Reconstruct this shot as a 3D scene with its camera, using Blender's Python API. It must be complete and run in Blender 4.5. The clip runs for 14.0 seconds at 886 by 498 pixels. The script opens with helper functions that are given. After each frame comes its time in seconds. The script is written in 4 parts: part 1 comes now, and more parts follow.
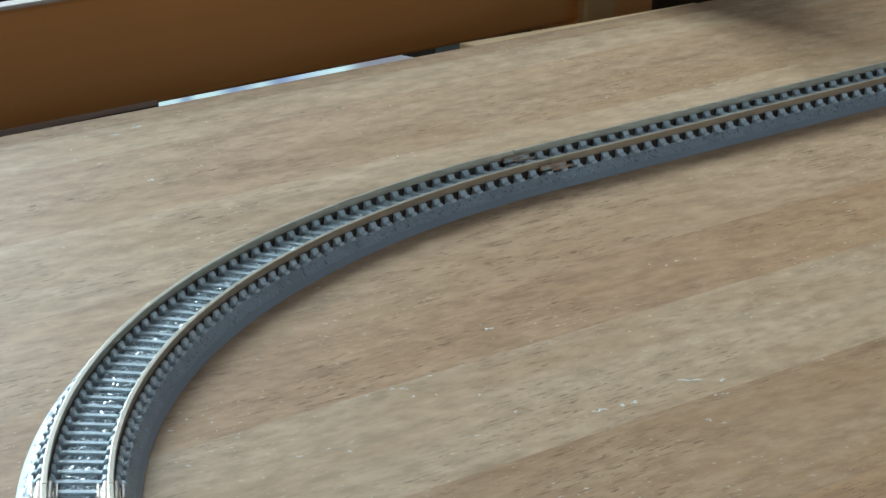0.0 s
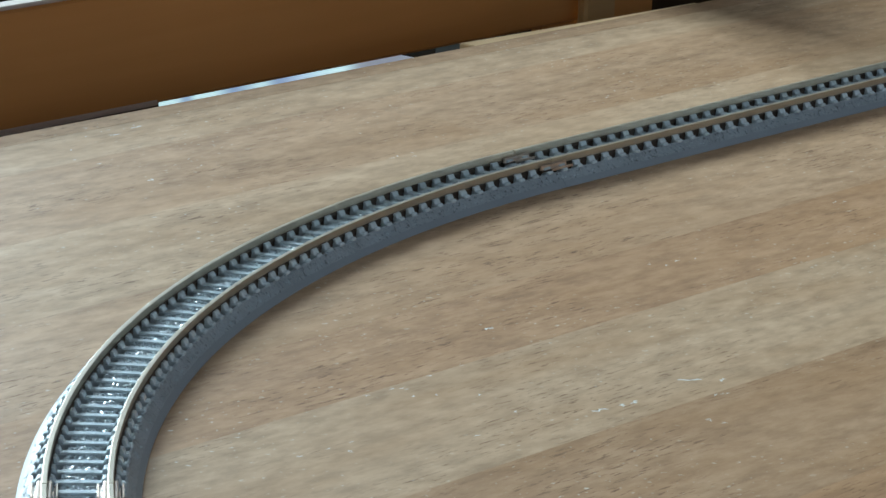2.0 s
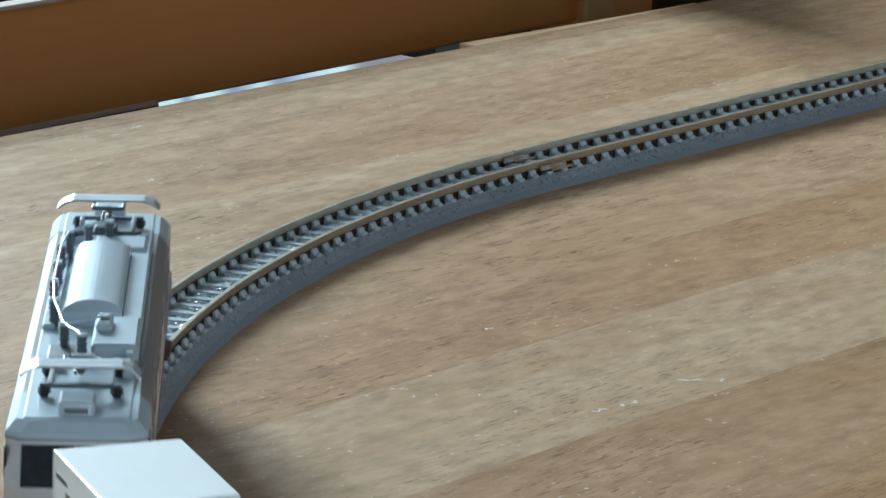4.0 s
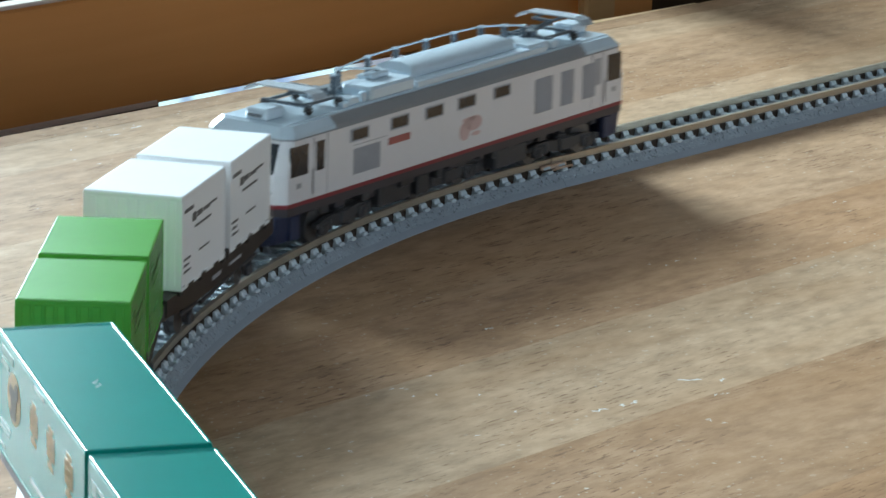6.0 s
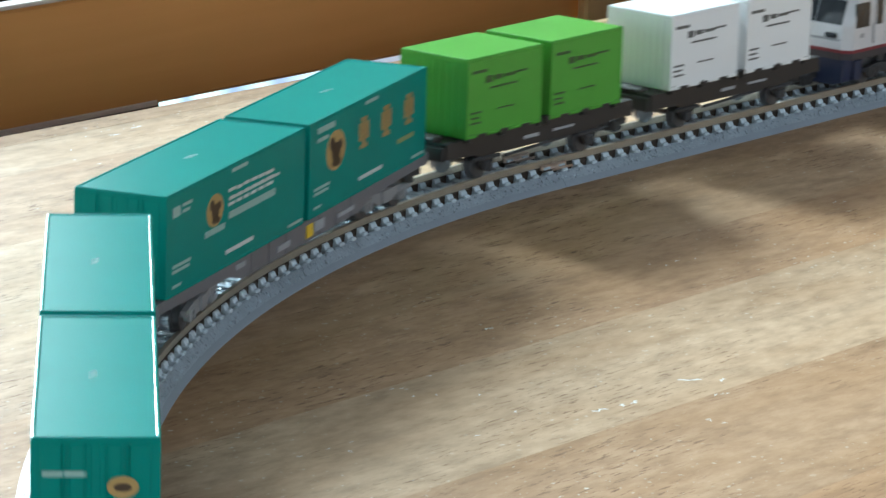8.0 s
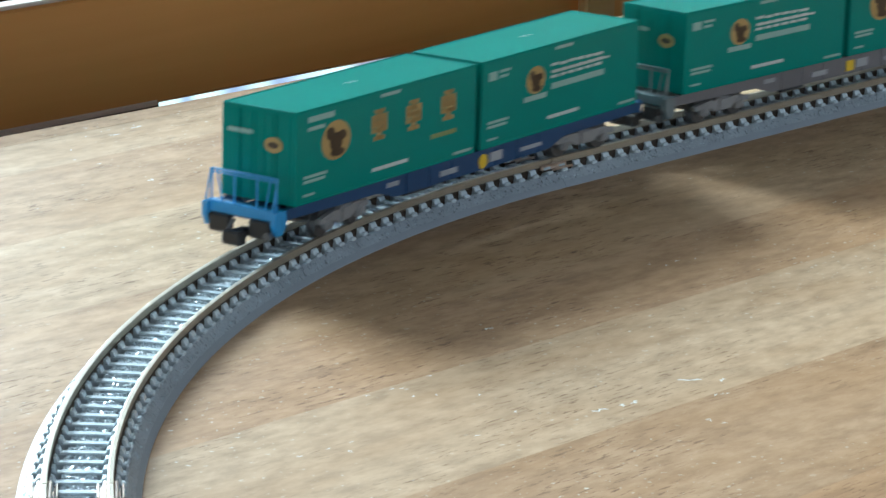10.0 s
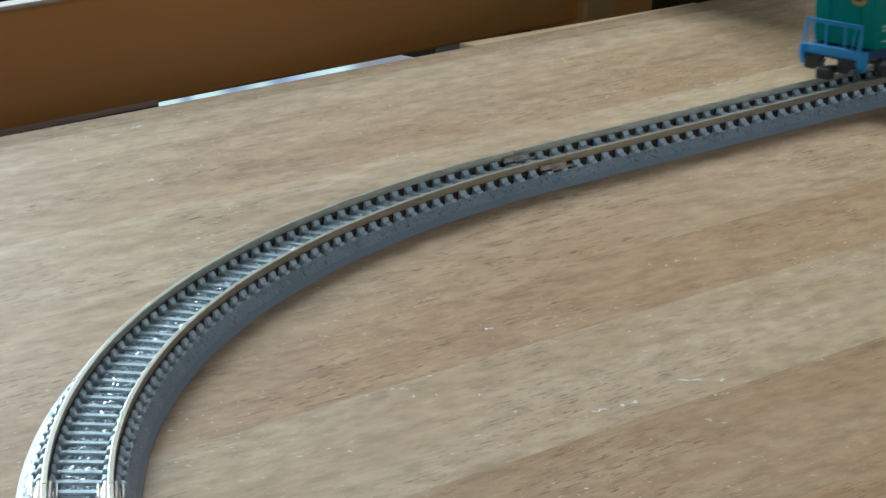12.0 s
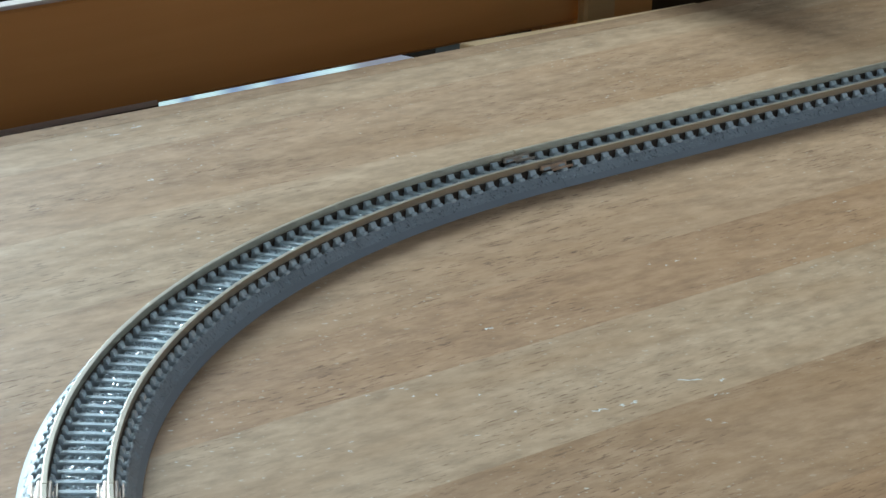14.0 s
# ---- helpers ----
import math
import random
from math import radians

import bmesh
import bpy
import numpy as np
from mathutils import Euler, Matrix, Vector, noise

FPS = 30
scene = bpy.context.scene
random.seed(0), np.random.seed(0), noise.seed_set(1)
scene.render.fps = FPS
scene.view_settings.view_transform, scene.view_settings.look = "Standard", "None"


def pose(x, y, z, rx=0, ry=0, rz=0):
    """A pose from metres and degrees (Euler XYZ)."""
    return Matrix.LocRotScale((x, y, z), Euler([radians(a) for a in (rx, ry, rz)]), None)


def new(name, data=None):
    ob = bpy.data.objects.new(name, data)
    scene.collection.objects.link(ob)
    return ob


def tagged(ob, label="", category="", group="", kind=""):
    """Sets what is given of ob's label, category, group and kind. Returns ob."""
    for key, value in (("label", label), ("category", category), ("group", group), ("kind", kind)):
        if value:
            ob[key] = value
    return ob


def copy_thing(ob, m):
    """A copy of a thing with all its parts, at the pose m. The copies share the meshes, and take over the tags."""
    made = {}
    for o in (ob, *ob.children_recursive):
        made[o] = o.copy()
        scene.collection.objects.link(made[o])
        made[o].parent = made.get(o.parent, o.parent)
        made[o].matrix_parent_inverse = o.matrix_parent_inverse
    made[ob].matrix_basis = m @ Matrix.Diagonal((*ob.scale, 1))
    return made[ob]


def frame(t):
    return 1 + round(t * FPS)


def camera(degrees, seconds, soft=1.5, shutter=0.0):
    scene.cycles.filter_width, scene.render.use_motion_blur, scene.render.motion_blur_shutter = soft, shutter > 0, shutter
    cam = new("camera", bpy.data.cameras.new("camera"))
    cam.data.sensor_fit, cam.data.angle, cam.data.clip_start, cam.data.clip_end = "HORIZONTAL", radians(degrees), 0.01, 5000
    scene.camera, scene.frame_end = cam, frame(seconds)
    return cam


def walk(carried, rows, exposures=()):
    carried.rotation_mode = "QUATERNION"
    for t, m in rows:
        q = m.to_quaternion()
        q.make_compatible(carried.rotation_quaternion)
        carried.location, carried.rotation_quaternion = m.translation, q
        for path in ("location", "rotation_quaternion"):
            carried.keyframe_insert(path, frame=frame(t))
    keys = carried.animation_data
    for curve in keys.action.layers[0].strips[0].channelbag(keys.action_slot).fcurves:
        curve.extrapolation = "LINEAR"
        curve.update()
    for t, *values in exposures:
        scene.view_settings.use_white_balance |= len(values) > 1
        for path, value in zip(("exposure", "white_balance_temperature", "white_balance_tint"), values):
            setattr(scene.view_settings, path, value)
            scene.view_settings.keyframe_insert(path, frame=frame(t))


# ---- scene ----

MM = 0.001

# ---- camera ----
cam = camera(13.54, 14.0, soft=1.6, shutter=0.5)
EYE = pose(-0.59828, -0.47152, 0.17695, 90 - 14.19, -1.65, -49.99)
EXPOSURES = [(0.0, -0.07), (4.5, -0.07), (5.5, 0.2), (6.5, 0.62), (7.5, 0.85), (9.0, 1.03), (10.2, 0.6), (11.5, 0.08), (12.5, -0.04), (14.0, -0.07)]
walk(cam, [(0.0, EYE), (14.0, EYE)], exposures=EXPOSURES)

# ---- world and daylight ----
world = bpy.data.worlds.new("sky")
world.use_nodes = True
scene.world = world
sky = world.node_tree.nodes.new("ShaderNodeTexSky")
sky.sky_type = "NISHITA"
sky.sun_disc = False
sky.sun_elevation, sky.sun_rotation = radians(38), radians(200)
world.node_tree.links.new(sky.outputs["Color"], world.node_tree.nodes["Background"].inputs["Color"])
world.node_tree.nodes["Background"].inputs["Strength"].default_value = 0.1


def area_lamp(name, x, y, z, rx, rz, width, height, watts, colour):
    """A rectangular area lamp, for the sky in a window's opening and for added fill."""
    data = bpy.data.lights.new(name, "AREA")
    data.shape, data.size, data.size_y = "RECTANGLE", width, height
    data.energy, data.color = watts, colour
    ob = new(name, data)
    ob.matrix_world = pose(x, y, z, rx, 0, rz)
    return ob


# windows in the bay to the north; unseen west and south lamps added as fill
area_lamp("window_or_fill_light", 1.17, 2.94, 1.34, 90, 180, 1.3, 1.0, 345, (0.69, 0.9, 0.995))
area_lamp("window_or_fill_light", 1.17, 2.94, 0.42, 90, 180, 1.3, 0.6, 24, (0.69, 0.9, 0.995))
area_lamp("window_or_fill_light", 2.5, 2.94, 1.2, 90, 180, 0.5, 0.9, 3.5, (0.69, 0.9, 0.995))
area_lamp("window_or_fill_light", -2.56, 0.35, 0.42, 90, 270, 1.0, 0.7, 7, (0.7, 0.9, 1.0))
area_lamp("window_or_fill_light", -0.3, -2.56, 0.5, 90, 0, 1.8, 0.7, 7, (0.78, 0.91, 1.0))

# ---- materials ----


def material(name):
    m = bpy.data.materials.new(name)
    m.use_nodes = True
    t = m.node_tree
    return m, t, t.nodes["Principled BSDF"]


def ramp(t, fac, stops):
    n = t.nodes.new("ShaderNodeValToRGB")
    e = n.color_ramp.elements
    while len(e) < len(stops):
        e.new(0.5)
    for k, (at, c) in enumerate(stops):
        e[k].position = at
        e[k].color = (*c, 1) if len(c) == 3 else c
    t.links.new(fac, n.inputs["Fac"])
    return n.outputs["Color"]


def mix(t, fac, a, b, blend="MIX"):
    n = t.nodes.new("ShaderNodeMix")
    n.data_type, n.blend_type = "RGBA", blend
    for sock, v in ((n.inputs[0], fac), (n.inputs[6], a), (n.inputs[7], b)):
        if hasattr(v, "links"):
            t.links.new(v, sock)
        else:
            sock.default_value = v if isinstance(v, (int, float)) else (*v, 1)
    return n.outputs[2]


def coords(t, scale=(1, 1, 1), rot=(0, 0, 0), loc=(0, 0, 0), shift=None):
    c = t.nodes.new("ShaderNodeTexCoord")
    m = t.nodes.new("ShaderNodeMapping")
    m.inputs["Scale"].default_value, m.inputs["Rotation"].default_value = scale, rot
    m.inputs["Location"].default_value = loc
    t.links.new(c.outputs["Object"], m.inputs["Vector"])
    if shift is not None:
        t.links.new(shift, m.inputs["Location"])
    return m.outputs["Vector"]


def noise_tex(t, vec, scale, detail=4.0, rough=0.55, dist=0.0):
    n = t.nodes.new("ShaderNodeTexNoise")
    n.inputs["Scale"].default_value, n.inputs["Detail"].default_value = scale, detail
    n.inputs["Roughness"].default_value, n.inputs["Distortion"].default_value = rough, dist
    t.links.new(vec, n.inputs["Vector"])
    return n.outputs["Fac"]


def bump(t, b, height, strength, distance):
    n = t.nodes.new("ShaderNodeBump")
    n.inputs["Strength"].default_value, n.inputs["Distance"].default_value = strength, distance
    t.links.new(height, n.inputs["Height"])
    t.links.new(n.outputs["Normal"], b.inputs["Normal"])


def plain(name, colour, rough=0.4, metal=0.0, vary=0.12, grain=700.0, relief=0.03, coat=0.0, spec=0.5):
    """Moulded plastic, paint or metal, with faint mottling, uneven gloss and fine relief."""
    m, t, b = material(name)
    v = coords(t)
    big, small = noise_tex(t, v, 60.0), noise_tex(t, v, grain, 6.0)
    dark = tuple(c * (1 - vary) for c in colour)
    light = tuple(min(1.0, c * (1 + vary * 0.7)) for c in colour)
    c = ramp(t, big, [(0.3, dark), (0.7, light)])
    c = mix(t, 0.25, c, ramp(t, small, [(0.35, dark), (0.65, light)]))
    t.links.new(c, b.inputs["Base Color"])
    r = ramp(t, big, [(0.3, (rough * 0.88,) * 3), (0.7, (min(1, rough * 1.15),) * 3)])
    if relief:
        t.links.new(r, b.inputs["Roughness"])
    else:
        b.inputs["Roughness"].default_value = rough
    b.inputs["Metallic"].default_value = metal
    b.inputs["Specular IOR Level"].default_value = spec
    b.inputs["Coat Weight"].default_value = coat
    if relief:
        bump(t, b, small, relief, 0.0001)
    return m


def wood(name, dark, mid, light, rough, fleck=0.0, scale=1.0, coat=0.0, streak=1.0):
    """Varnished timber with its grain along x; each piece has a tone and a figure of its own."""
    m, t, b = material(name)
    info = t.nodes.new("ShaderNodeObjectInfo")
    comb = t.nodes.new("ShaderNodeCombineXYZ")
    mul = t.nodes.new("ShaderNodeMath")
    mul.operation = "MULTIPLY"
    mul.inputs[1].default_value = 37.0
    t.links.new(info.outputs["Random"], mul.inputs[0])
    for k in ("X", "Y", "Z"):
        t.links.new(mul.outputs[0], comb.inputs[k])
    long = coords(t, (1.6 * scale, 22 * scale, 22 * scale), shift=comb.outputs[0])
    fine = coords(t, (9 * scale, 240 * scale, 240 * scale), shift=comb.outputs[0])
    patch = coords(t, (7 * scale, 16 * scale, 16 * scale), shift=comb.outputs[0])
    g1 = noise_tex(t, long, 1.6, 5.0, 0.6, 0.6)
    g2 = noise_tex(t, fine, 1.0, 3.0, 0.6)
    g3 = noise_tex(t, patch, 1.0, 3.0, 0.5)
    c = ramp(t, g1, [(0.28, dark), (0.5, mid), (0.72, light)])
    c = mix(t, 0.3 * streak, c, ramp(t, g2, [(0.3, dark), (0.62, light)]))
    c = mix(t, 0.35, c, ramp(t, g3, [(0.3, dark), (0.7, light)]))
    tone = ramp(t, info.outputs["Random"], [(0.0, (0.92, 0.91, 0.9)), (1.0, (1.07, 1.07, 1.07))])
    c = mix(t, 1.0, c, tone, "MULTIPLY")
    if fleck:
        rays = noise_tex(t, coords(t, (110, 270, 300), shift=comb.outputs[0]), 1.0, 4.0, 0.65)
        c = mix(t, 0.42, c, ramp(t, rays, [(0.34, tuple(v * 0.75 for v in dark)), (0.5, mid), (0.66, tuple(min(1, v * 1.12) for v in light))]))
        glow = noise_tex(t, coords(t, (11, 40, 30), shift=comb.outputs[0]), 1.0, 4.0, 0.6)
        c = mix(t, ramp(t, glow, [(0.45, (0, 0, 0)), (0.7, (0.45,) * 3)]), c, (0.35, 0.18, 0.078))
        f = coords(t, (210, 1500, 600), shift=comb.outputs[0])
        pores = noise_tex(t, f, 1.0, 4.0, 0.65)
        where = noise_tex(t, coords(t, (22, 45, 20), shift=comb.outputs[0]), 1.0, 3.0, 0.6)
        hit = mix(t, 1.0, ramp(t, pores, [(0.565, (0, 0, 0)), (0.66, (1, 1, 1))]), ramp(t, where, [(0.44, (0, 0, 0)), (0.6, (1, 1, 1))]), "MULTIPLY")
        hit = mix(t, 1.0, hit, (fleck, fleck, fleck), "MULTIPLY")
        c = mix(t, hit, c, (dark[0] * 0.46, dark[1] * 0.36, dark[2] * 0.3))
        pale = noise_tex(t, coords(t, (620, 800, 400)), 1.0, 2.0, 0.5)
        worn = noise_tex(t, coords(t, (13, 18, 9)), 1.0, 3.0, 0.6)
        spots = mix(t, 1.0, ramp(t, pale, [(0.66, (0, 0, 0)), (0.72, (1, 1, 1))]), ramp(t, worn, [(0.42, (0, 0, 0)), (0.6, (0.75,) * 3)]), "MULTIPLY")
        c = mix(t, spots, c, (0.6, 0.55, 0.46))
    t.links.new(c, b.inputs["Base Color"])
    r = ramp(t, g1, [(0.3, (rough * 0.85,) * 3), (0.7, (rough * 1.15,) * 3)])
    t.links.new(r, b.inputs["Roughness"])
    b.inputs["Coat Weight"].default_value = coat
    b.inputs["Coat Roughness"].default_value = 0.18
    b.inputs["Specular IOR Level"].default_value = 0.07
    bump(t, b, g2, 0.08, 0.0002)
    return m


OAK = wood("light_oak", (0.25, 0.135, 0.07), (0.385, 0.227, 0.128), (0.495, 0.316, 0.194), 0.5, fleck=0.9, coat=0.02)
OAK_PALE = wood("pale_oak", (0.276, 0.163, 0.089), (0.425, 0.27, 0.161), (0.53, 0.358, 0.231), 0.5, fleck=0.85, coat=0.02)
OAK_WARM = wood("warm_oak", (0.24, 0.12, 0.059), (0.368, 0.204, 0.107), (0.468, 0.28, 0.16), 0.5, fleck=0.95, coat=0.02)
PANEL_WOOD = wood("brown_varnished_wood", (0.3, 0.125, 0.037), (0.41, 0.175, 0.055), (0.52, 0.23, 0.08), 0.45, scale=0.6, streak=0.6)
POST_WOOD = wood("honey_wood", (0.33, 0.18, 0.075), (0.4, 0.23, 0.1), (0.47, 0.29, 0.14), 0.4)
PALE_WOOD = wood("pale_orange_wood", (0.5, 0.31, 0.15), (0.6, 0.4, 0.22), (0.68, 0.48, 0.29), 0.4)
DARK_WOOD = wood("dark_stained_wood", (0.02, 0.011, 0.006), (0.035, 0.018, 0.01), (0.05, 0.028, 0.015), 0.5)
# Unseen walls and ceiling, kept dark to hold down bounced light and reflections.
WALL_PAINT = plain("grey_wall_paint", (0.3, 0.31, 0.32), 0.9, vary=0.04, grain=90, relief=0.0)
DIM_PAINT = plain("brown_grey_wall_paint", (0.11, 0.1, 0.095), 0.9, vary=0.02, grain=90, relief=0.0)
CEILING_PAINT = plain("darkened_ceiling_paint", (0.22, 0.22, 0.22), 0.9, vary=0.04, grain=90)


SCUFF = plain("scuffed_varnish", (0.62, 0.6, 0.56), 0.6)
TRIM = plain("pinkish_trim", (0.4, 0.3, 0.26), 0.5)


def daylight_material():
    """Glowing backdrop outside the low window: bright and blue bands painted along x, then dim."""
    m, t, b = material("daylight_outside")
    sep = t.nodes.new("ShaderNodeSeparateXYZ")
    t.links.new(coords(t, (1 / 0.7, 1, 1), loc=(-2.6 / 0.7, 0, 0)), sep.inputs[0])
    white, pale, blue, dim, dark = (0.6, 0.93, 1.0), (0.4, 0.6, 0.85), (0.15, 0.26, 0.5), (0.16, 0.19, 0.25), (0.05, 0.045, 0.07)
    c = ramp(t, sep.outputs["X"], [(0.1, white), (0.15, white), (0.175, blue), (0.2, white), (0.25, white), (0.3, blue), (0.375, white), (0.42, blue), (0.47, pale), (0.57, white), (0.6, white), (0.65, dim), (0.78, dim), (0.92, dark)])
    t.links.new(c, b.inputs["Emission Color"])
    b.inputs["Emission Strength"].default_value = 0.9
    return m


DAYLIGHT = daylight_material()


def ballast_material(name, colour, pit_shade):
    m, t, b = material(name)
    v = coords(t)
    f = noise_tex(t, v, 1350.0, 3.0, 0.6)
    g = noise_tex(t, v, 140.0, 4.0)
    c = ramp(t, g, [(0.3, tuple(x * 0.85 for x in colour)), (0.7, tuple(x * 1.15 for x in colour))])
    # Shade in the moulded pits, put into the colour as dark flecks.
    c = mix(t, ramp(t, f, [(0.575, (0, 0, 0)), (0.63, (pit_shade,) * 3)]), c, tuple(x * 0.16 for x in colour))
    t.links.new(c, b.inputs["Base Color"])
    b.inputs["Roughness"].default_value = 0.3
    bump(t, b, f, 0.8, 0.0004)
    return m


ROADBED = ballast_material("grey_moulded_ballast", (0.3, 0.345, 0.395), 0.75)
STONES = plain("glossy_grey_stones", (0.46, 0.54, 0.6), 0.14, vary=0.2, relief=0.0)
ROADBED_SIDE = plain("grey_moulded_plastic", (0.27, 0.305, 0.35), 0.4, vary=0.08)
SLEEPER = plain("blue_grey_sleeper_plastic", (0.52, 0.6, 0.66), 0.2, vary=0.18, grain=1000, relief=0.6)
RAIL = plain("nickel_silver_rail", (0.5, 0.43, 0.34), 0.32, 0.6, vary=0.06, relief=0.0)
# Brown-black puts the shade under rails and beside joiners into the colour.
SHADE_METAL = plain("shade_brown_metal", (0.05, 0.036, 0.026), 0.5, 0.3)
JOINER = plain("copper_rail_joiner", (0.72, 0.58, 0.5), 0.3, 0.85)

# ---- mesh helpers (millimetres in, metres out) ----


def part(name, bm, mat, parent=None, label="", smooth=False):
    me = bpy.data.meshes.new(name)
    bmesh.ops.recalc_face_normals(bm, faces=bm.faces[:])
    bm.transform(Matrix.Scale(MM, 4))
    bm.to_mesh(me)
    bm.free()
    me.materials.append(mat)
    if smooth:
        for f in me.polygons:
            f.use_smooth = True
    ob = new(name, me)
    if parent:
        ob.parent = parent
    if label:
        tagged(ob, label)
    return ob


def box(x0, x1, y0, y1, z0, z1, r=0.0, bm=None, seg=1):
    """A box, its edges rounded by r, added to bm or alone."""
    own = bmesh.new()
    bmesh.ops.create_cube(own, size=1.0)
    own.transform(Matrix.Translation(((x0 + x1) / 2, (y0 + y1) / 2, (z0 + z1) / 2)) @ Matrix.Diagonal((x1 - x0, y1 - y0, z1 - z0, 1)))
    if r:
        bmesh.ops.bevel(own, geom=own.edges[:], offset=r, segments=seg, affect="EDGES", profile=0.5)
    return merge(bm, own)


def merge(bm, own):
    if bm is None:
        return own
    me = bpy.data.meshes.new("scrap")
    own.to_mesh(me)
    own.free()
    bm.from_mesh(me)
    bpy.data.meshes.remove(me)
    return bm


def tube(a, b, r, bm=None, n=10, r2=None):
    """A round bar from a to b."""
    own = bmesh.new()
    a, b = Vector(a), Vector(b)
    bmesh.ops.create_cone(own, cap_ends=True, segments=n, radius1=r, radius2=r if r2 is None else r2, depth=(b - a).length)
    own.transform(Matrix.Translation((a + b) / 2) @ (b - a).to_track_quat("Z", "Y").to_matrix().to_4x4())
    return merge(bm, own)


def prism(outline, axis, lo, hi, bm=None, r=0.0):
    """A flat outline pushed from lo to hi along an axis: 'y' takes (x, z), 'x' takes (y, z), 'z' takes (x, y)."""
    own = bmesh.new()
    put = {"y": lambda p, d: (p[0], d, p[1]), "x": lambda p, d: (d, p[0], p[1]), "z": lambda p, d: (p[0], p[1], d)}[axis]
    f = own.faces.new([own.verts.new(put(p, lo)) for p in outline])
    got = bmesh.ops.extrude_face_region(own, geom=[f])
    step = {"x": (hi - lo, 0, 0), "y": (0, hi - lo, 0), "z": (0, 0, hi - lo)}[axis]
    bmesh.ops.translate(own, vec=step, verts=[v for v in got["geom"] if isinstance(v, bmesh.types.BMVert)])
    bmesh.ops.recalc_face_normals(own, faces=own.faces[:])
    if r:
        bmesh.ops.bevel(own, geom=own.edges[:], offset=r, segments=1, affect="EDGES")
    return merge(bm, own)


def disc(x, y, z, rx, rz, thick, bm=None, n=20):
    """An upright oval plate in the x-z plane, thick along y."""
    return prism([(x + rx * math.cos(k * math.tau / n), z + rz * math.sin(k * math.tau / n)) for k in range(n)], "y", y, y + thick, bm)


# ---- the line of the railway ----
RADIUS = 317.0
RAIL_TOP = 5.47


def line(s, off=0.0):
    """Place and heading at s millimetres along the track; below 0 lies the curve. off: to the outside."""
    if s >= 0:
        return s, off, 0.0
    a = -s / RADIUS
    r = RADIUS + off
    return -r * math.sin(a), -RADIUS + r * math.cos(a), a

# ---- the room ----


def slab(name, x0, x1, y0, y1, z0, z1, mat, label=""):
    return tagged(part(name, box(x0, x1, y0, y1, z0, z1), mat), label, kind="structure")


slab("floor", -2600, 3000, -2600, 2100, -760, -700, DARK_WOOD)
slab("ceiling", -2600, 3000, -2600, 2950, 1940, 2000, CEILING_PAINT)
# the opening is left for the unseen west fill lamp
west = box(-2660, -2600, -2600, -150, -760, 2000)
box(-2660, -2600, 850, 3010, -760, 2000, bm=west)
box(-2660, -2600, -150, 850, -760, 170, bm=west)
box(-2660, -2600, -150, 850, 1070, 2000, bm=west)
tagged(part("wall_west", west, WALL_PAINT), kind="structure")
slab("wall_east", 3000, 3060, -2600, 3010, -760, 2000, DARK_WOOD)


def pierced_wall(name, x0, x1, y0, y1, holes, z0, z1, paint=WALL_PAINT):
    """A wall along x with window openings (x0, x1, z0, z1) through it."""
    bm = bmesh.new()
    at = x0
    for hx0, hx1, hz0, hz1 in holes:
        box(at, hx0, y0, y1, z0, z1, bm=bm)
        box(hx0, hx1, y0, y1, z0, hz0, bm=bm)
        box(hx0, hx1, y0, y1, hz1, z1, bm=bm)
        at = hx1
    box(at, x1, y0, y1, z0, z1, bm=bm)
    return tagged(part(name, bm, paint), kind="structure")


pierced_wall("wall_north", -2600, 3000, 2950, 3010, [(520, 1820, 100, 1850), (2250, 2750, 700, 1700)], -300, 1940, DIM_PAINT)
slab("bay_sill", -2600, 3000, 2160.5, 3010, -360, -300.5, DIM_PAINT)
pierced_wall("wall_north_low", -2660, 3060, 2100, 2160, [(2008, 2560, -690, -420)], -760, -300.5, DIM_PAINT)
# the opening is made up to go with the added south fill lamp
pierced_wall("wall_south", -2660, 3060, -2660, -2600, [(-1000, 800, 500, 1500)], -760, 2000)

# ---- table ----
EDGE_TURN = -1.4  # degrees between the table's edge and the straight track
table = new("table")
table.matrix_world = pose(0, 0.1035, 0, 0, 0, EDGE_TURN)
tagged(table, "light oak table top of glued staves, worn and scuffed", "table")
top_rng = random.Random(5)
top_frame = part("tabletop", box(-560, 1350, -860, -0.5, -24, -3), OAK, table)
GRAIN_TURN = 1.2  # the staves run a little askew of the edge
part("edge_lipping", box(-560, 1350, -8, 0, -2.9, 0, 0.2), OAK, top_frame)
grain = pose(0, 0, 0, 0, 0, GRAIN_TURN)
back = grain.inverted()


def clip(bm, at, way):
    """Cut off what lies past a line of the table."""
    bmesh.ops.bisect_plane(bm, geom=bm.verts[:] + bm.edges[:] + bm.faces[:], plane_co=back @ Vector(at), plane_no=back.to_3x3() @ Vector(way), clear_outer=True)
    bmesh.ops.holes_fill(bm, edges=[e for e in bm.edges if e.is_boundary])


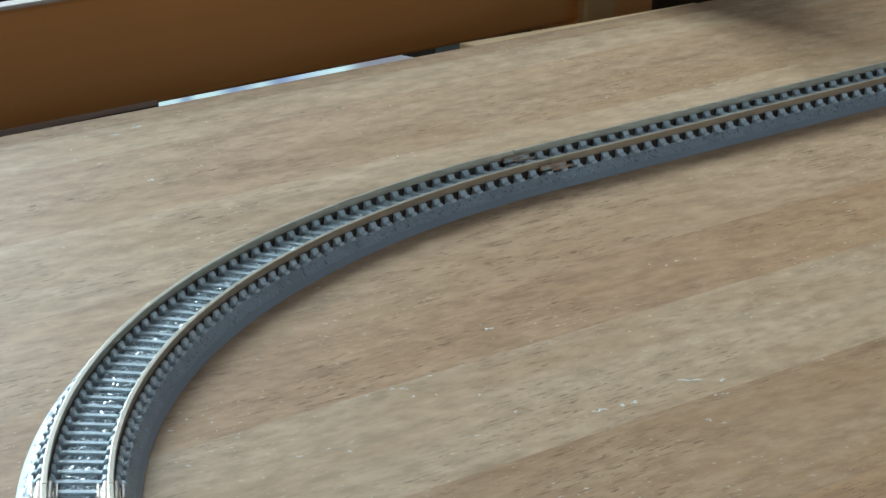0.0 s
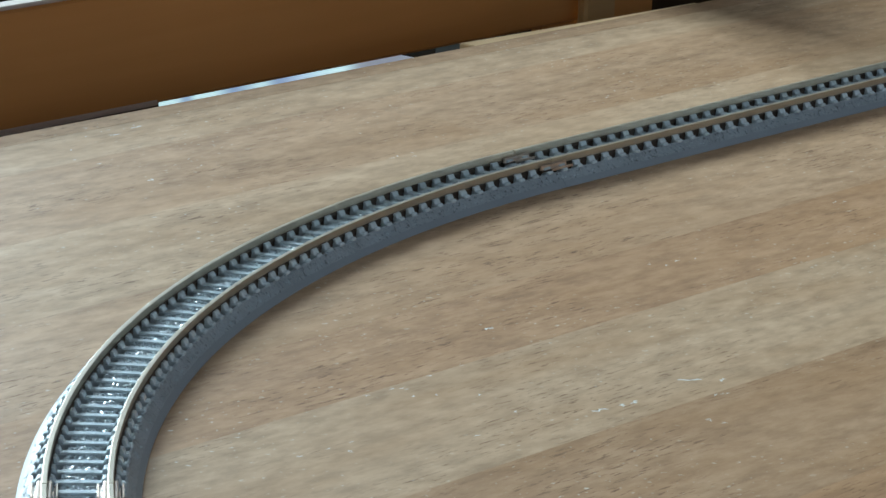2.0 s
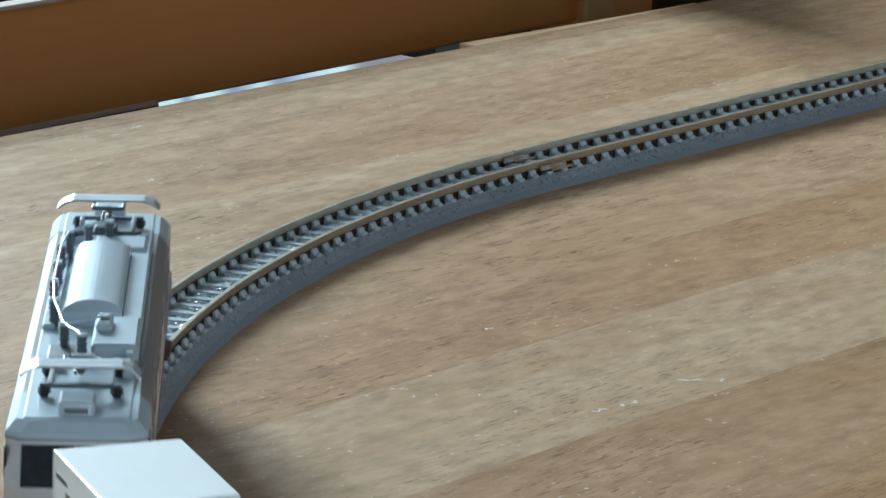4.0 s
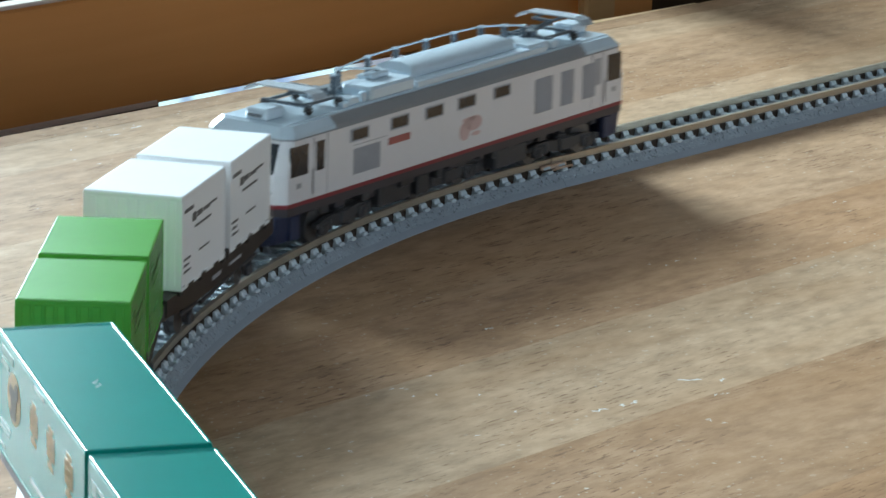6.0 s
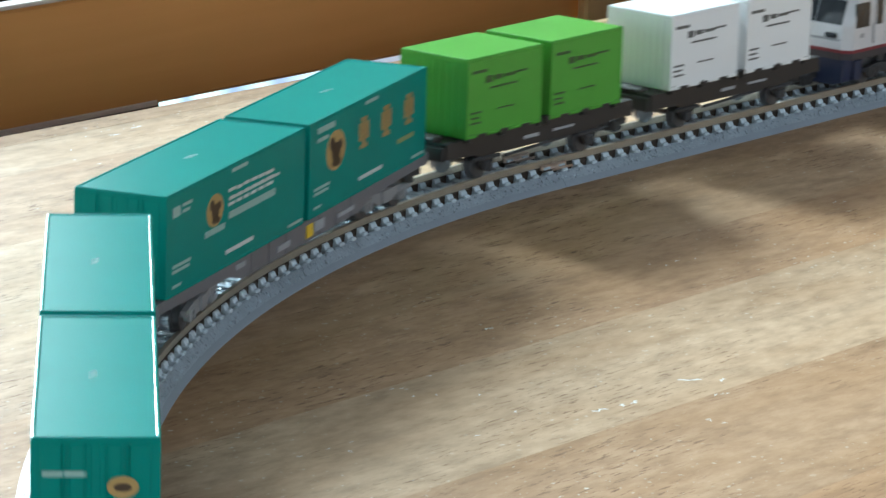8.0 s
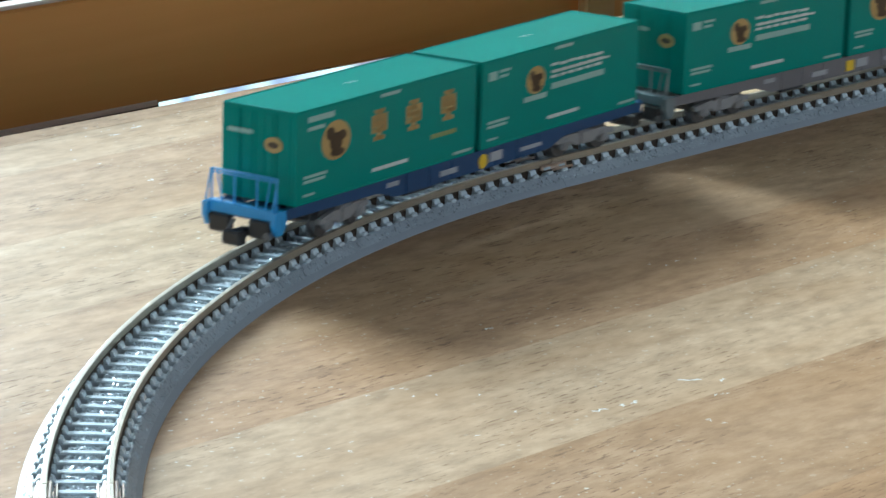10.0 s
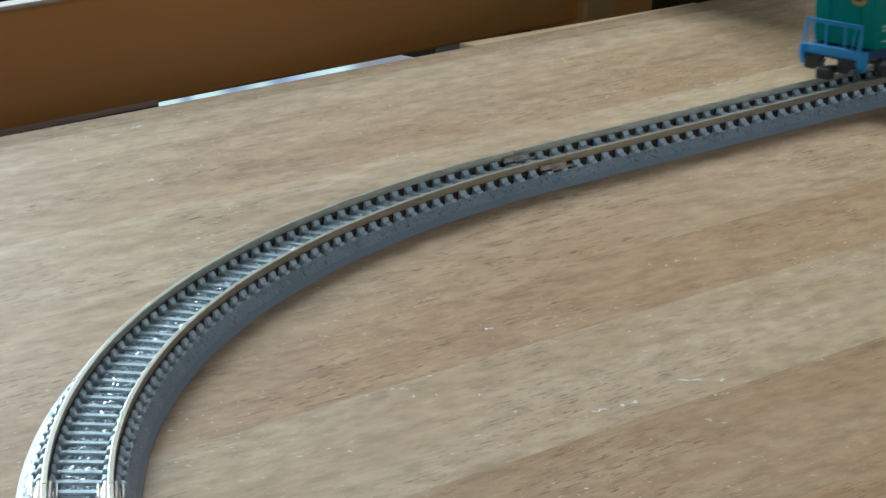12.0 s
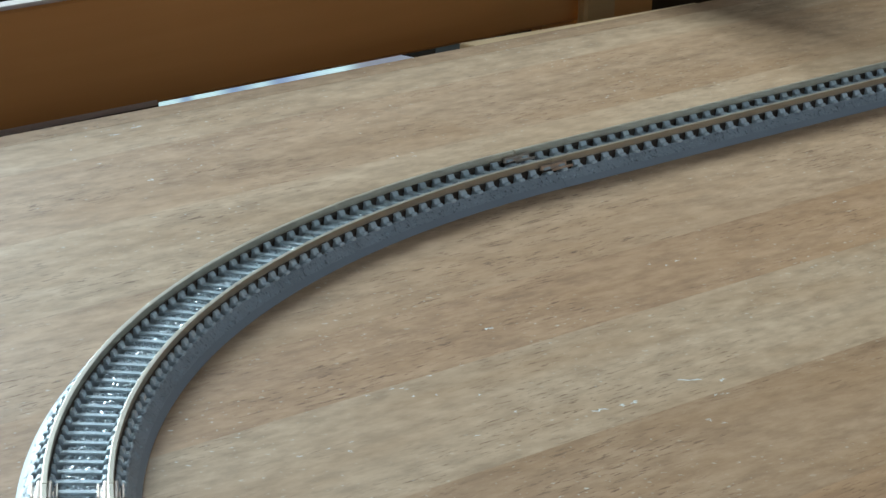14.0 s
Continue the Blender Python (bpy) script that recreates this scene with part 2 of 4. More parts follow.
tones = [OAK, OAK_PALE, OAK, OAK_PALE, OAK, OAK_WARM, OAK_PALE, OAK, OAK_WARM, OAK_PALE, OAK, OAK_WARM]
y_at = 60.0
for k, w in enumerate([45, 42.5, 42.5, 42, 42.3, 29.6, 41.1, 43, 44, 58, 47, 55, 46, 60, 43, 50, 57, 48, 41, 52, 38]):
    xs = [-600.0]
    while xs[-1] < 1400:
        xs.append(min(1400.0, xs[-1] + top_rng.uniform(620, 950)))
    for xa, xb in zip(xs, xs[1:]):
        bm = box(xa + 0.01, xb - 0.01, y_at - w + 0.01, y_at - 0.01, -2.9, 0)
        for at, way in (((0, -8.02, 0), (0, 1, 0)), ((0, -860, 0), (0, -1, 0)), ((-560, 0, 0), (-1, 0, 0)), ((1350, 0, 0), (1, 0, 0))):
            clip(bm, at, way)
        if len(bm.faces) > 3:
            ob = part("stave", bm, tones[k % len(tones)], top_frame)
            ob.matrix_basis = grain
        else:
            bm.free()
    y_at -= w


def scuff(x, y, length, turn, seed, wide=1.0):
    """A pale scratch, used for cloudy pale patches too, a hair's breadth above the wood."""
    rng = random.Random(seed)
    bm = bmesh.new()
    n = 7
    up = [bm.verts.new((length * (k / n - 0.5), rng.uniform(0.12, 0.5) + 0.2 * math.sin(k * 1.3 + seed), 0.02)) for k in range(n + 1)]
    low = [bm.verts.new((length * (k / n - 0.5), v.co.y - rng.uniform(0.25, 0.75), 0.02)) for k, v in enumerate(up)]
    for k in range(n):
        bm.faces.new((low[k], low[k + 1], up[k + 1], up[k]))
    bm.transform(pose(x, y - 103.5, 0, 0, 0, turn) @ Matrix.Diagonal((1, wide, 1, 1)))
    return part("scuff", bm, SCUFF, top_frame, "pale scratch")


for k, (x, y, n, turn) in enumerate(((-92.6, -115.7, 4.2, -38), (-110.1, -117.6, 2.2, 20), (-118, -116.5, 3.0, -5), (-113, -117.2, 1.6, 50), (-88.5, -119.5, 1.8, 10), (-93, -70.7, 2.0, -8), (-57, -2.5 + 55, 1.8, 10), (-24, 91, 3.5, 5), (-33, 88.5, 2.4, -10))):
    scuff(x, y, n, turn, k)
chips = random.Random(17)
# The clusters at (78, 44) and (-27, 94) fill in pale cloudy patches.
for cx, cy, spread, count in ((0.2, 33.5, 2.5, 4), (78, 44, 6, 7), (-27, 94, 5, 8), (-94.5, -125, 1.5, 3), (-110, -132.7, 2, 3), (-163, -102, 4, 5), (-131, -88, 5, 5), (36, -55, 2, 3), (-36, -64, 6, 5), (-72, 22, 8, 6), (-100, 60, 12, 6), (-40, 70, 14, 6), (-130, -100, 14, 6)):
    for k in range(count):
        scuff(cx + chips.gauss(0, spread), cy + chips.gauss(0, spread * 0.6), chips.uniform(0.4, 1.1), chips.uniform(-50, 50), 40 + k, 0.5)
for lx, ly in ((-500, -60), (1290, -60), (-500, -800), (1290, -800)):
    part("leg", box(lx - 30, lx + 30, ly - 30, ly + 30, -700, -24, 2), OAK, table)

# ---- behind the table ----
panel = new("low_partition")
panel.matrix_world = pose(0.09, 0.142, -0.0113, 0, 0, -0.6)
tagged(panel, "brown varnished wooden partition standing behind the table edge", "partition")
part("board", box(-400, 108, 0, 4.5, 0, 28.8, 0.8), PANEL_WOOD, panel)
part("top_edge", box(-400, 108, -0.5, 4.8, 28.9, 29.9, 0.3), TRIM, panel, "pale pinkish trim along the partition's top")
part("bottom_edge", box(-400, -55.6, -0.6, 4.6, -0.3, 1.0, 0.2), TRIM, panel, "pinkish strip under the partition")
part("board", box(112, 141.5, 0.4, 9, -30, 60, 0.8), PANEL_WOOD, panel)
for fx in (-390, 92):
    part("support", box(fx, fx + 14, 0.5, 4, -689, 0.5), PANEL_WOOD, panel)
post = tagged(part("wooden_post", box(193, 206.4, 135, 138.5, -699, 90, 0.8), POST_WOOD), "honey-coloured square wooden post behind the table", "post")
ledge_plan = [(105.6, 102.2), (196, 100.0), (196, 101.4), (164, 103.0), (130, 105.4), (105.6, 107.4)]
ledge = tagged(part("wooden_ledge", prism(ledge_plan, "z", -14, -0.5, r=0.3), PALE_WOOD), "honey-coloured wooden ledge along the table edge", "ledge")
part("support", box(110, 118, 102.6, 106, -699, -13.5), POST_WOOD, ledge)
# Mostly unseen block with made-up doors, added to shade the table's far right.
cabinet = new("cabinet")
tagged(cabinet, "dark wooden block behind the table, added to shade its far right", "cabinet")
part("body", box(238, 560, 156, 196, -699, 46, 2), DARK_WOOD, cabinet)
for x0, x1 in ((241, 396), (400, 556)):
    door = part("door", box(x0, x1, 152, 155.9, -680, 40, 1), DARK_WOOD, cabinet)
    part("handle", tube((x1 - 14 if x0 < 300 else x0 + 14, 151.9, -60), (x1 - 14 if x0 < 300 else x0 + 14, 149.5, -60), 4, n=16), DARK_WOOD, door)
slab("wainscot", 900, 2013, 2060, 2099, -699, 150, DARK_WOOD)
slab("wainscot", 2600, 2990, 2060, 2099, -699, 150, DARK_WOOD)
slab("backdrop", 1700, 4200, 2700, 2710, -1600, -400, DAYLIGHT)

# ---- track ----
PITCH = 4.98
rail_profile = [(-0.3, 4.03), (0.3, 4.03), (0.3, 4.8), (0.45, 4.9), (0.45, RAIL_TOP - 0.06), (0.36, RAIL_TOP), (-0.36, RAIL_TOP), (-0.45, RAIL_TOP - 0.06), (-0.45, 4.9), (-0.3, 4.8)]
foot_profile = [(-0.62, 0.6), (0.62, 0.6), (0.62, 3.85), (0.3, 4.02), (-0.3, 4.02), (-0.62, 3.85)]
bed_top = [(-8.72, 1.2), (-7.72, 2.36), (-7.4, 2.75), (-7.0, 2.95), (-6.6, 0.5), (-3.1, 0.5), (-2.7, 2.9), (0, 3.0), (2.7, 2.9), (3.1, 0.5), (6.6, 0.5), (7.0, 2.95), (7.4, 2.75), (7.72, 2.36), (8.72, 1.2)]
bed_side = [(-9.54, 0.0), (-9.5, 0.25), (-8.7, 1.2), (-8.6, 1.1), (-8.6, 0.0)]



def sweep(profile, s0, s1, steps, shift=0.0, closed=True, base=0.0):
    """A profile of (outward, up) drawn along the line from s0 to s1, about the piece's own start."""
    bm = bmesh.new()
    rings = []
    for k in range(steps + 1):
        s = s0 + (s1 - s0) * k / steps
        ring = []
        for o, z in profile:
            x, y, _ = line(s, o + shift)
            ring.append(bm.verts.new((x - base, y, z)))
        rings.append(ring)
    n = len(profile)
    for a, b in zip(rings, rings[1:]):
        for k in range(n if closed else n - 1):
            bm.faces.new((a[k], a[(k + 1) % n], b[(k + 1) % n], b[k]))
    if closed:
        bm.faces.new(rings[0])
        bm.faces.new(rings[-1])
    return bm


def sleeper_mesh():
    """A sleeper with its chairs, across the track, its top 3.55 above the table."""
    bm = box(-0.95, 0.95, -7.3, 7.3, 0.4, 3.38, 0.25)
    for side in (-1, 1):
        prism([(side * 5.6, 3.2), (side * 5.6, 4.25), (side * 6.15, 4.15), (side * 6.6, 3.2)], "x", -1.05, 1.05, bm, 0.14)
        prism([(side * 4.3, 3.2), (side * 4.3, 4.25), (side * 3.75, 4.15), (side * 3.3, 3.2)], "x", -1.05, 1.05, bm, 0.14)
    me = bpy.data.meshes.new("sleeper")
    bm.transform(Matrix.Scale(MM, 4))
    bm.to_mesh(me)
    bm.free()
    me.materials.append(SLEEPER)
    return me


SLEEPER_MESH = sleeper_mesh()


def grains(s0, s1, count, seed, base=0.0):
    """Moulded ballast stones on the shoulders and between the sleepers, one mesh."""
    rng = random.Random(seed)
    verts, faces = [], []
    for _ in range(count):
        n = round((s1 - s0) / PITCH)
        s = s0 + (rng.randrange(n) + 0.5 + rng.choice((-1, 1)) * rng.uniform(0.21, 0.5)) * (s1 - s0) / n
        if rng.random() < 0.26:
            o = rng.choice((-1, 1)) * rng.uniform(6.8, 8.3)
            z = 3.0 - (abs(o) - 6.8) * 0.9
        else:
            o, z = rng.uniform(-2.7, 2.7), rng.uniform(3.0, 3.2)
        r = rng.uniform(0.2, 0.46)
        x, y, _ = line(s, o)
        a0 = rng.uniform(0, 6.3)
        k = len(verts)
        verts += [((x - base + r * math.cos(a0 + j * math.pi / 2)) * MM, (y + r * math.sin(a0 + j * math.pi / 2)) * MM, (z - 0.05) * MM) for j in range(4)]
        verts.append(((x - base + rng.uniform(-0.4, 0.4) * r) * MM, (y + rng.uniform(-0.4, 0.4) * r) * MM, (z + r * rng.uniform(0.15, 0.6)) * MM))
        faces += [(k + j, k + (j + 1) % 4, k + 4) for j in range(4)]
    me = bpy.data.meshes.new("ballast")
    me.from_pydata(verts, [], faces)
    me.materials.append(STONES)
    return me


def track_piece(name, s0, s1, label, seed):
    curved = s0 < 0
    base = 0.0 if curved else s0
    steps = 60 if curved else 1
    thing = new(name)
    tagged(thing, label, "track", group="track pieces on the table")
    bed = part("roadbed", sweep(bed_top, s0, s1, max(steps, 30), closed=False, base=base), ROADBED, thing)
    for sign in (1, -1):
        part("roadbed_side", sweep([(o * sign, z) for o, z in bed_side], s0 + 0.08, s1 - 0.08, steps, base=base), ROADBED_SIDE, thing)
        part("rail", sweep(rail_profile, s0 + 0.15, s1 - 0.15, steps, sign * 4.95, base=base), RAIL, thing)
        part("rail_foot", sweep(foot_profile, s0 + 0.15, s1 - 0.15, steps, sign * 4.95, base=base), SHADE_METAL, thing, "rail foot, dark brown for the shade under the rail")
        x, y, a = line(s1, sign * 4.95)
        bm = box(-4.2, 4.2, -1.15, -0.5, 3.5, 4.6, 0.15)
        box(-4.2, 4.2, 0.5, 1.15, 3.5, 4.6, 0.15, bm)
        box(-3.2, 3.2, -1.5, 1.5, 3.3, 3.75, 0.1, bm)
        bm.transform(pose(x - base, y, 0, 0, 0, math.degrees(a)))
        joiner = part("rail_joiner", bm, JOINER, thing, "coppery rail joiner")
        for way in (1, -1):
            own = box(-4.8, 4.8, min(way * 0.7, way * 1.75), max(way * 0.7, way * 1.75), 3.3, 3.62, 0.08)
            own.transform(pose(x - base, y, 0, 0, 0, math.degrees(a)))
            part("joiner_seat", own, SHADE_METAL, joiner)
            own = box(-1.5, 5.2, min(way * 1.75, way * 2.05), max(way * 1.75, way * 2.05), 3.3, 3.8, 0.06)
            own.transform(pose(x - base, y, 0, 0, 0, math.degrees(a)))
            part("joiner_tongue", own, JOINER, joiner)
    n = round((s1 - s0) / PITCH)
    for k in range(n):
        s = s0 + (k + 0.5) * (s1 - s0) / n
        x, y, a = line(s)
        ob = new("sleeper", SLEEPER_MESH)
        ob.parent = bed
        ob.matrix_basis = pose((x - base) * MM, y * MM, 0, 0, 0, math.degrees(a))
    stones = new("ballast", grains(s0, s1, 4600, seed, base))
    stones.parent = thing
    tagged(stones, kind="stuff")
    return thing


ARC = RADIUS * math.pi / 4
curve_piece = track_piece("curved_track", -ARC, 0.0, "curved model railway track with grey moulded roadbed", 11)
for k in range(1, 5):
    turn = Matrix.Translation((0, -RADIUS * MM, 0)) @ pose(0, 0, 0, 0, 0, 45 * k) @ Matrix.Translation((0, RADIUS * MM, 0))
    copy_thing(curve_piece, turn)
straight_piece = track_piece("straight_track", 0.0, 280.0, "straight model railway track with grey moulded roadbed", 12)
for k in range(1, 4):
    copy_thing(straight_piece, pose(0.28 * k, 0, 0))

# ---- train: materials ----
TEAL = plain("teal_container_plastic", (0.0, 0.215, 0.18), 0.24, vary=0.05, relief=0.0, spec=0.1)
LIME = plain("lime_green_plastic", (0.085, 0.34, 0.05), 0.25, vary=0.06, relief=0.0, spec=0.2)
WHITE = plain("white_container_plastic", (0.78, 0.79, 0.8), 0.35, vary=0.03, relief=0.0)
SILVER = plain("silver_grey_paint", (0.62, 0.61, 0.625), 0.35, 0.1, vary=0.04, relief=0.0)
# Roof grey holds the sky's blue light; its darker copy holds side shade.
ROOF = plain("roof_silver_grey", (0.52, 0.61, 0.68), 0.25, 0.1, vary=0.08, relief=0.0)
ROOF_SHADE = plain("shaded_roof_grey", (0.22, 0.215, 0.22), 0.45, vary=0.08)
HEAD = plain("grey_collector", (0.42, 0.46, 0.5), 0.35, 0.3)
FITTING = plain("grey_blue_roof_fitting", (0.1, 0.12, 0.14), 0.4, 0.2, vary=0.12)
SOLE = plain("dark_grey_brown_paint", (0.045, 0.04, 0.047), 0.45)
NAVY = plain("navy_paint", (0.02, 0.028, 0.065), 0.4)
RED = plain("dark_red_stripe", (0.2, 0.022, 0.032), 0.4)
PLATE_RED = plain("red_number_plate", (0.32, 0.09, 0.08), 0.4)
EMBLEM_RED = plain("faded_red_emblem", (0.55, 0.38, 0.36), 0.45)
GRILLE = plain("grey_grille", (0.31, 0.31, 0.33), 0.5)
BLACK = plain("black_plastic", (0.018, 0.016, 0.016), 0.45)
BOGIE_GREY = plain("dark_grey_bogie_plastic", (0.042, 0.042, 0.046), 0.45, vary=0.3, grain=400)
KOKI_GREY = plain("grey_wagon_plastic", (0.15, 0.145, 0.16), 0.42)
KOKI_BLUE = plain("blue_wagon_plastic", (0.008, 0.055, 0.15), 0.38)
RAIL_GREY = plain("grey_railing", (0.15, 0.18, 0.19), 0.4)
RAIL_BLUE = plain("bright_blue_railing", (0.02, 0.27, 0.58), 0.35)
SOOT = plain("brown_black_wagon_plastic", (0.03, 0.024, 0.022), 0.5)
WHEEL = plain("wheel_metal", (0.13, 0.13, 0.135), 0.35, 0.6)
YELLOW = plain("golden_yellow_print", (0.42, 0.27, 0.1), 0.4)
SIGNAL_YELLOW = plain("bright_yellow_print", (0.75, 0.48, 0.03), 0.4)
WHITE_PRINT = plain("white_print", (0.55, 0.6, 0.58), 0.45)
PALE_PRINT = plain("pale_teal_print", (0.26, 0.43, 0.39), 0.45)
DARK_PRINT = plain("black_print", (0.09, 0.09, 0.09), 0.5)
GREEN_PRINT = plain("dark_green_print", (0.03, 0.09, 0.02), 0.5)
BROWN_PRINT = plain("brown_black_print", (0.06, 0.035, 0.02), 0.45)


def glass_material():
    m, t, b = material("dark_tinted_glass")
    v = coords(t)
    c = ramp(t, noise_tex(t, v, 220.0), [(0.3, (0.012, 0.014, 0.018)), (0.7, (0.03, 0.034, 0.04))])
    t.links.new(c, b.inputs["Base Color"])
    b.inputs["Roughness"].default_value = 0.08
    return m


GLASS = glass_material()
PRINT = 0.06  # how far printing stands proud

# ---- train: shared running gear ----


def wheelset(x, r, parent):
    """Two wheels with flanges on one axle."""
    bm = tube((x, -5.6, r), (x, 5.6, r), 0.6)
    for sgn in (-1, 1):
        tube((x, sgn * 4.2, r), (x, sgn * 5.5, r), r, bm, 20)
        tube((x, sgn * 3.75, r), (x, sgn * 4.2, r), r + 0.45, bm, 20)
    return part("wheelset", bm, WHEEL, parent)


def side_frame(half_base, half_len, y, mat, parent, springs=True):
    """A cast bogie side frame: arched beam, axle boxes, springs and a bolster end."""
    sgn = 1 if y > 0 else -1
    y0, y1 = sorted((y, y - sgn * 1.1))
    bm = prism([(-half_len, 3.2), (-half_len, 4.2), (-half_base + 2, 4.9), (-2.5, 4.6), (-1.8, 5.1), (1.8, 5.1), (2.5, 4.6), (half_base - 2, 4.9), (half_len, 4.2), (half_len, 3.2), (half_base - 1.6, 3.4), (2.8, 2.2), (-2.8, 2.2), (-half_base + 1.6, 3.4)], "y", y0, y1)
    for k in (-1, 1):
        box(k * half_base - 1.3, k * half_base + 1.3, y - sgn * 0.5 - 0.8, y - sgn * 0.5 + 0.8, 1.7, 4.3, 0.25, bm)
        tube((k * half_base, y - sgn * 0.2, 2.9), (k * half_base, y + sgn * 0.6, 2.9), 0.85, bm, 10)
        if springs:
            for d in (-1.9, 1.9):
                tube((k * half_base + d, y + sgn * 0.05, 2.4), (k * half_base + d, y + sgn * 0.05, 4.4), 0.55, bm, 8)
    box(-1.6, 1.6, y - 0.5, y + 0.5, 2.3, 4.9, 0.2, bm)
    return part("side_frame", bm, mat, parent)


def bogie(parent, half_base, r, mat, half_width=7.3, springs=True):
    b = part("bogie", box(-half_base - 1.5, half_base + 1.5, -5.0, 5.0, 3.9, 4.7, 0.2), mat, parent)
    for k in (-1, 1):
        wheelset(k * half_base, r, b)
        side_frame(half_base, half_base + 3.4, k * half_width, mat, b, springs)
    part("bolster", box(-1.4, 1.4, -half_width + 0.4, half_width - 0.4, 4.5, 5.6, 0.2), mat, b)
    return b


def coupler(x, way, parent, mat=None):
    """A box-shaped hook coupler that points along x."""
    bm = box(min(x, x + way * 4), max(x, x + way * 4), -1.2, 1.2, 2.2, 3.8, 0.3)
    box(min(x + way * 3.2, x + way * 5.8), max(x + way * 3.2, x + way * 5.8), -2.2, 2.0, 1.2, 3.9, 0.4, bm)
    return part("coupler", bm, mat or BLACK, parent)


# ---- train: locomotive ----
HL, HW = 63.0, 9.7


def plate_on_side(name, x0, x1, z0, z1, sgn, mat, parent, proud=PRINT, depth=0.3, label="", slant=0.0):
    """A thin plate or pane on the side wall, sgn saying which."""
    y0, y1 = sorted((sgn * (HW + proud), sgn * (HW - depth)))
    return part(name, prism([(x0, z0), (x1, z0), (x1 - slant, z1), (x0 + max(0, -slant), z1)], "y", y0, y1), mat, parent, label)


def louvre(x0, x1, z0, z1, sgn, parent, n):
    g = plate_on_side("louvre", x0, x1, z0, z1, sgn, GRILLE, parent, 0.04, label="grey louvred ventilation grille")
    for k in range(n):
        z = z0 + (k + 0.5) * (z1 - z0) / n
        y0, y1 = sorted((sgn * HW, sgn * (HW + 0.14)))
        part("slat", box(x0 + 0.25, x1 - 0.25, y0, y1, z - 0.11, z + 0.11), GRILLE, g)


def pantograph(cx, way, parent):
    """A folded single-arm pantograph, its collector head towards way."""
    bm = bmesh.new()
    for dx in (-5.0, 5.0):
        box(cx + dx - 0.5, cx + dx + 0.5, -5.6, 5.6, 25.3, 25.9, 0.12, bm)
    for y in (-4.2, 4.2):
        box(cx - 5.2, cx + 5.2, y - 0.35, y + 0.35, 25.4, 26.0, 0.1, bm)
    p = part("pantograph", bm, FITTING, parent, "folded grey pantograph with curved collector horns")
    for dx in (-5.0, 5.0):
        for y in (-5.0, 5.0):
            ins = tube((cx + dx, y, 23.9), (cx + dx, y, 25.5), 0.6, n=10)
            tube((cx + dx, y, 24.5), (cx + dx, y, 24.8), 0.95, ins, 10)
            tube((cx + dx, y, 25.0), (cx + dx, y, 25.3), 0.9, ins, 10)
            part("insulator", ins, BLACK, p)
    arm = tube((cx - way * 5.5, 0, 26.3), (cx + way * 4.0, 0, 27.4), 0.55)
    tube((cx - way * 5.2, 1.1, 26.1), (cx + way * 3.6, 0.8, 27.0), 0.25, arm, 6)
    box(cx - way * 5.5 - 1.2, cx - way * 5.5 + 1.2, -1.8, 1.8, 25.7, 27.0, 0.25, arm)
    part("lower_arm", arm, FITTING, p)
    arm = tube((cx + way * 4.0, 0, 27.4), (cx + way * 0.5, -2.2, 28.3), 0.35)
    tube((cx + way * 4.0, 0, 27.4), (cx + way * 0.5, 2.2, 28.3), 0.35, arm)
    tube((cx + way * 0.5, -2.4, 28.3), (cx + way * 6.0, -2.4, 28.6), 0.3, arm, 8)
    tube((cx + way * 0.5, 2.4, 28.3), (cx + way * 6.0, 2.4, 28.6), 0.3, arm, 8)
    tube((cx + way * 0.5, -2.4, 28.3), (cx + way * 0.5, 2.4, 28.3), 0.3, arm, 8)
    part("upper_arm", arm, FITTING, p)
    head = bmesh.new()
    for dx in (4.2, 6.4):
        pts = [(-8.2, 27.5), (-7.2, 28.35), (-5.6, 28.85), (5.6, 28.85), (7.2, 28.35), (8.2, 27.5)]
        for (ya, za), (yb, zb) in zip(pts, pts[1:]):
            own = box(-0.95, 0.95, -0.02, 1.02, -0.16, 0.16)
            span = Vector((0, yb - ya, zb - za))
            own.transform(Matrix.Translation((cx + way * dx, ya, za)) @ Matrix.Rotation(math.atan2(span.z, span.y), 4, "X") @ Matrix.Diagonal((1, span.length, 1, 1)))
            merge(head, own)
    part("collector_head", head, HEAD, p)
    return p


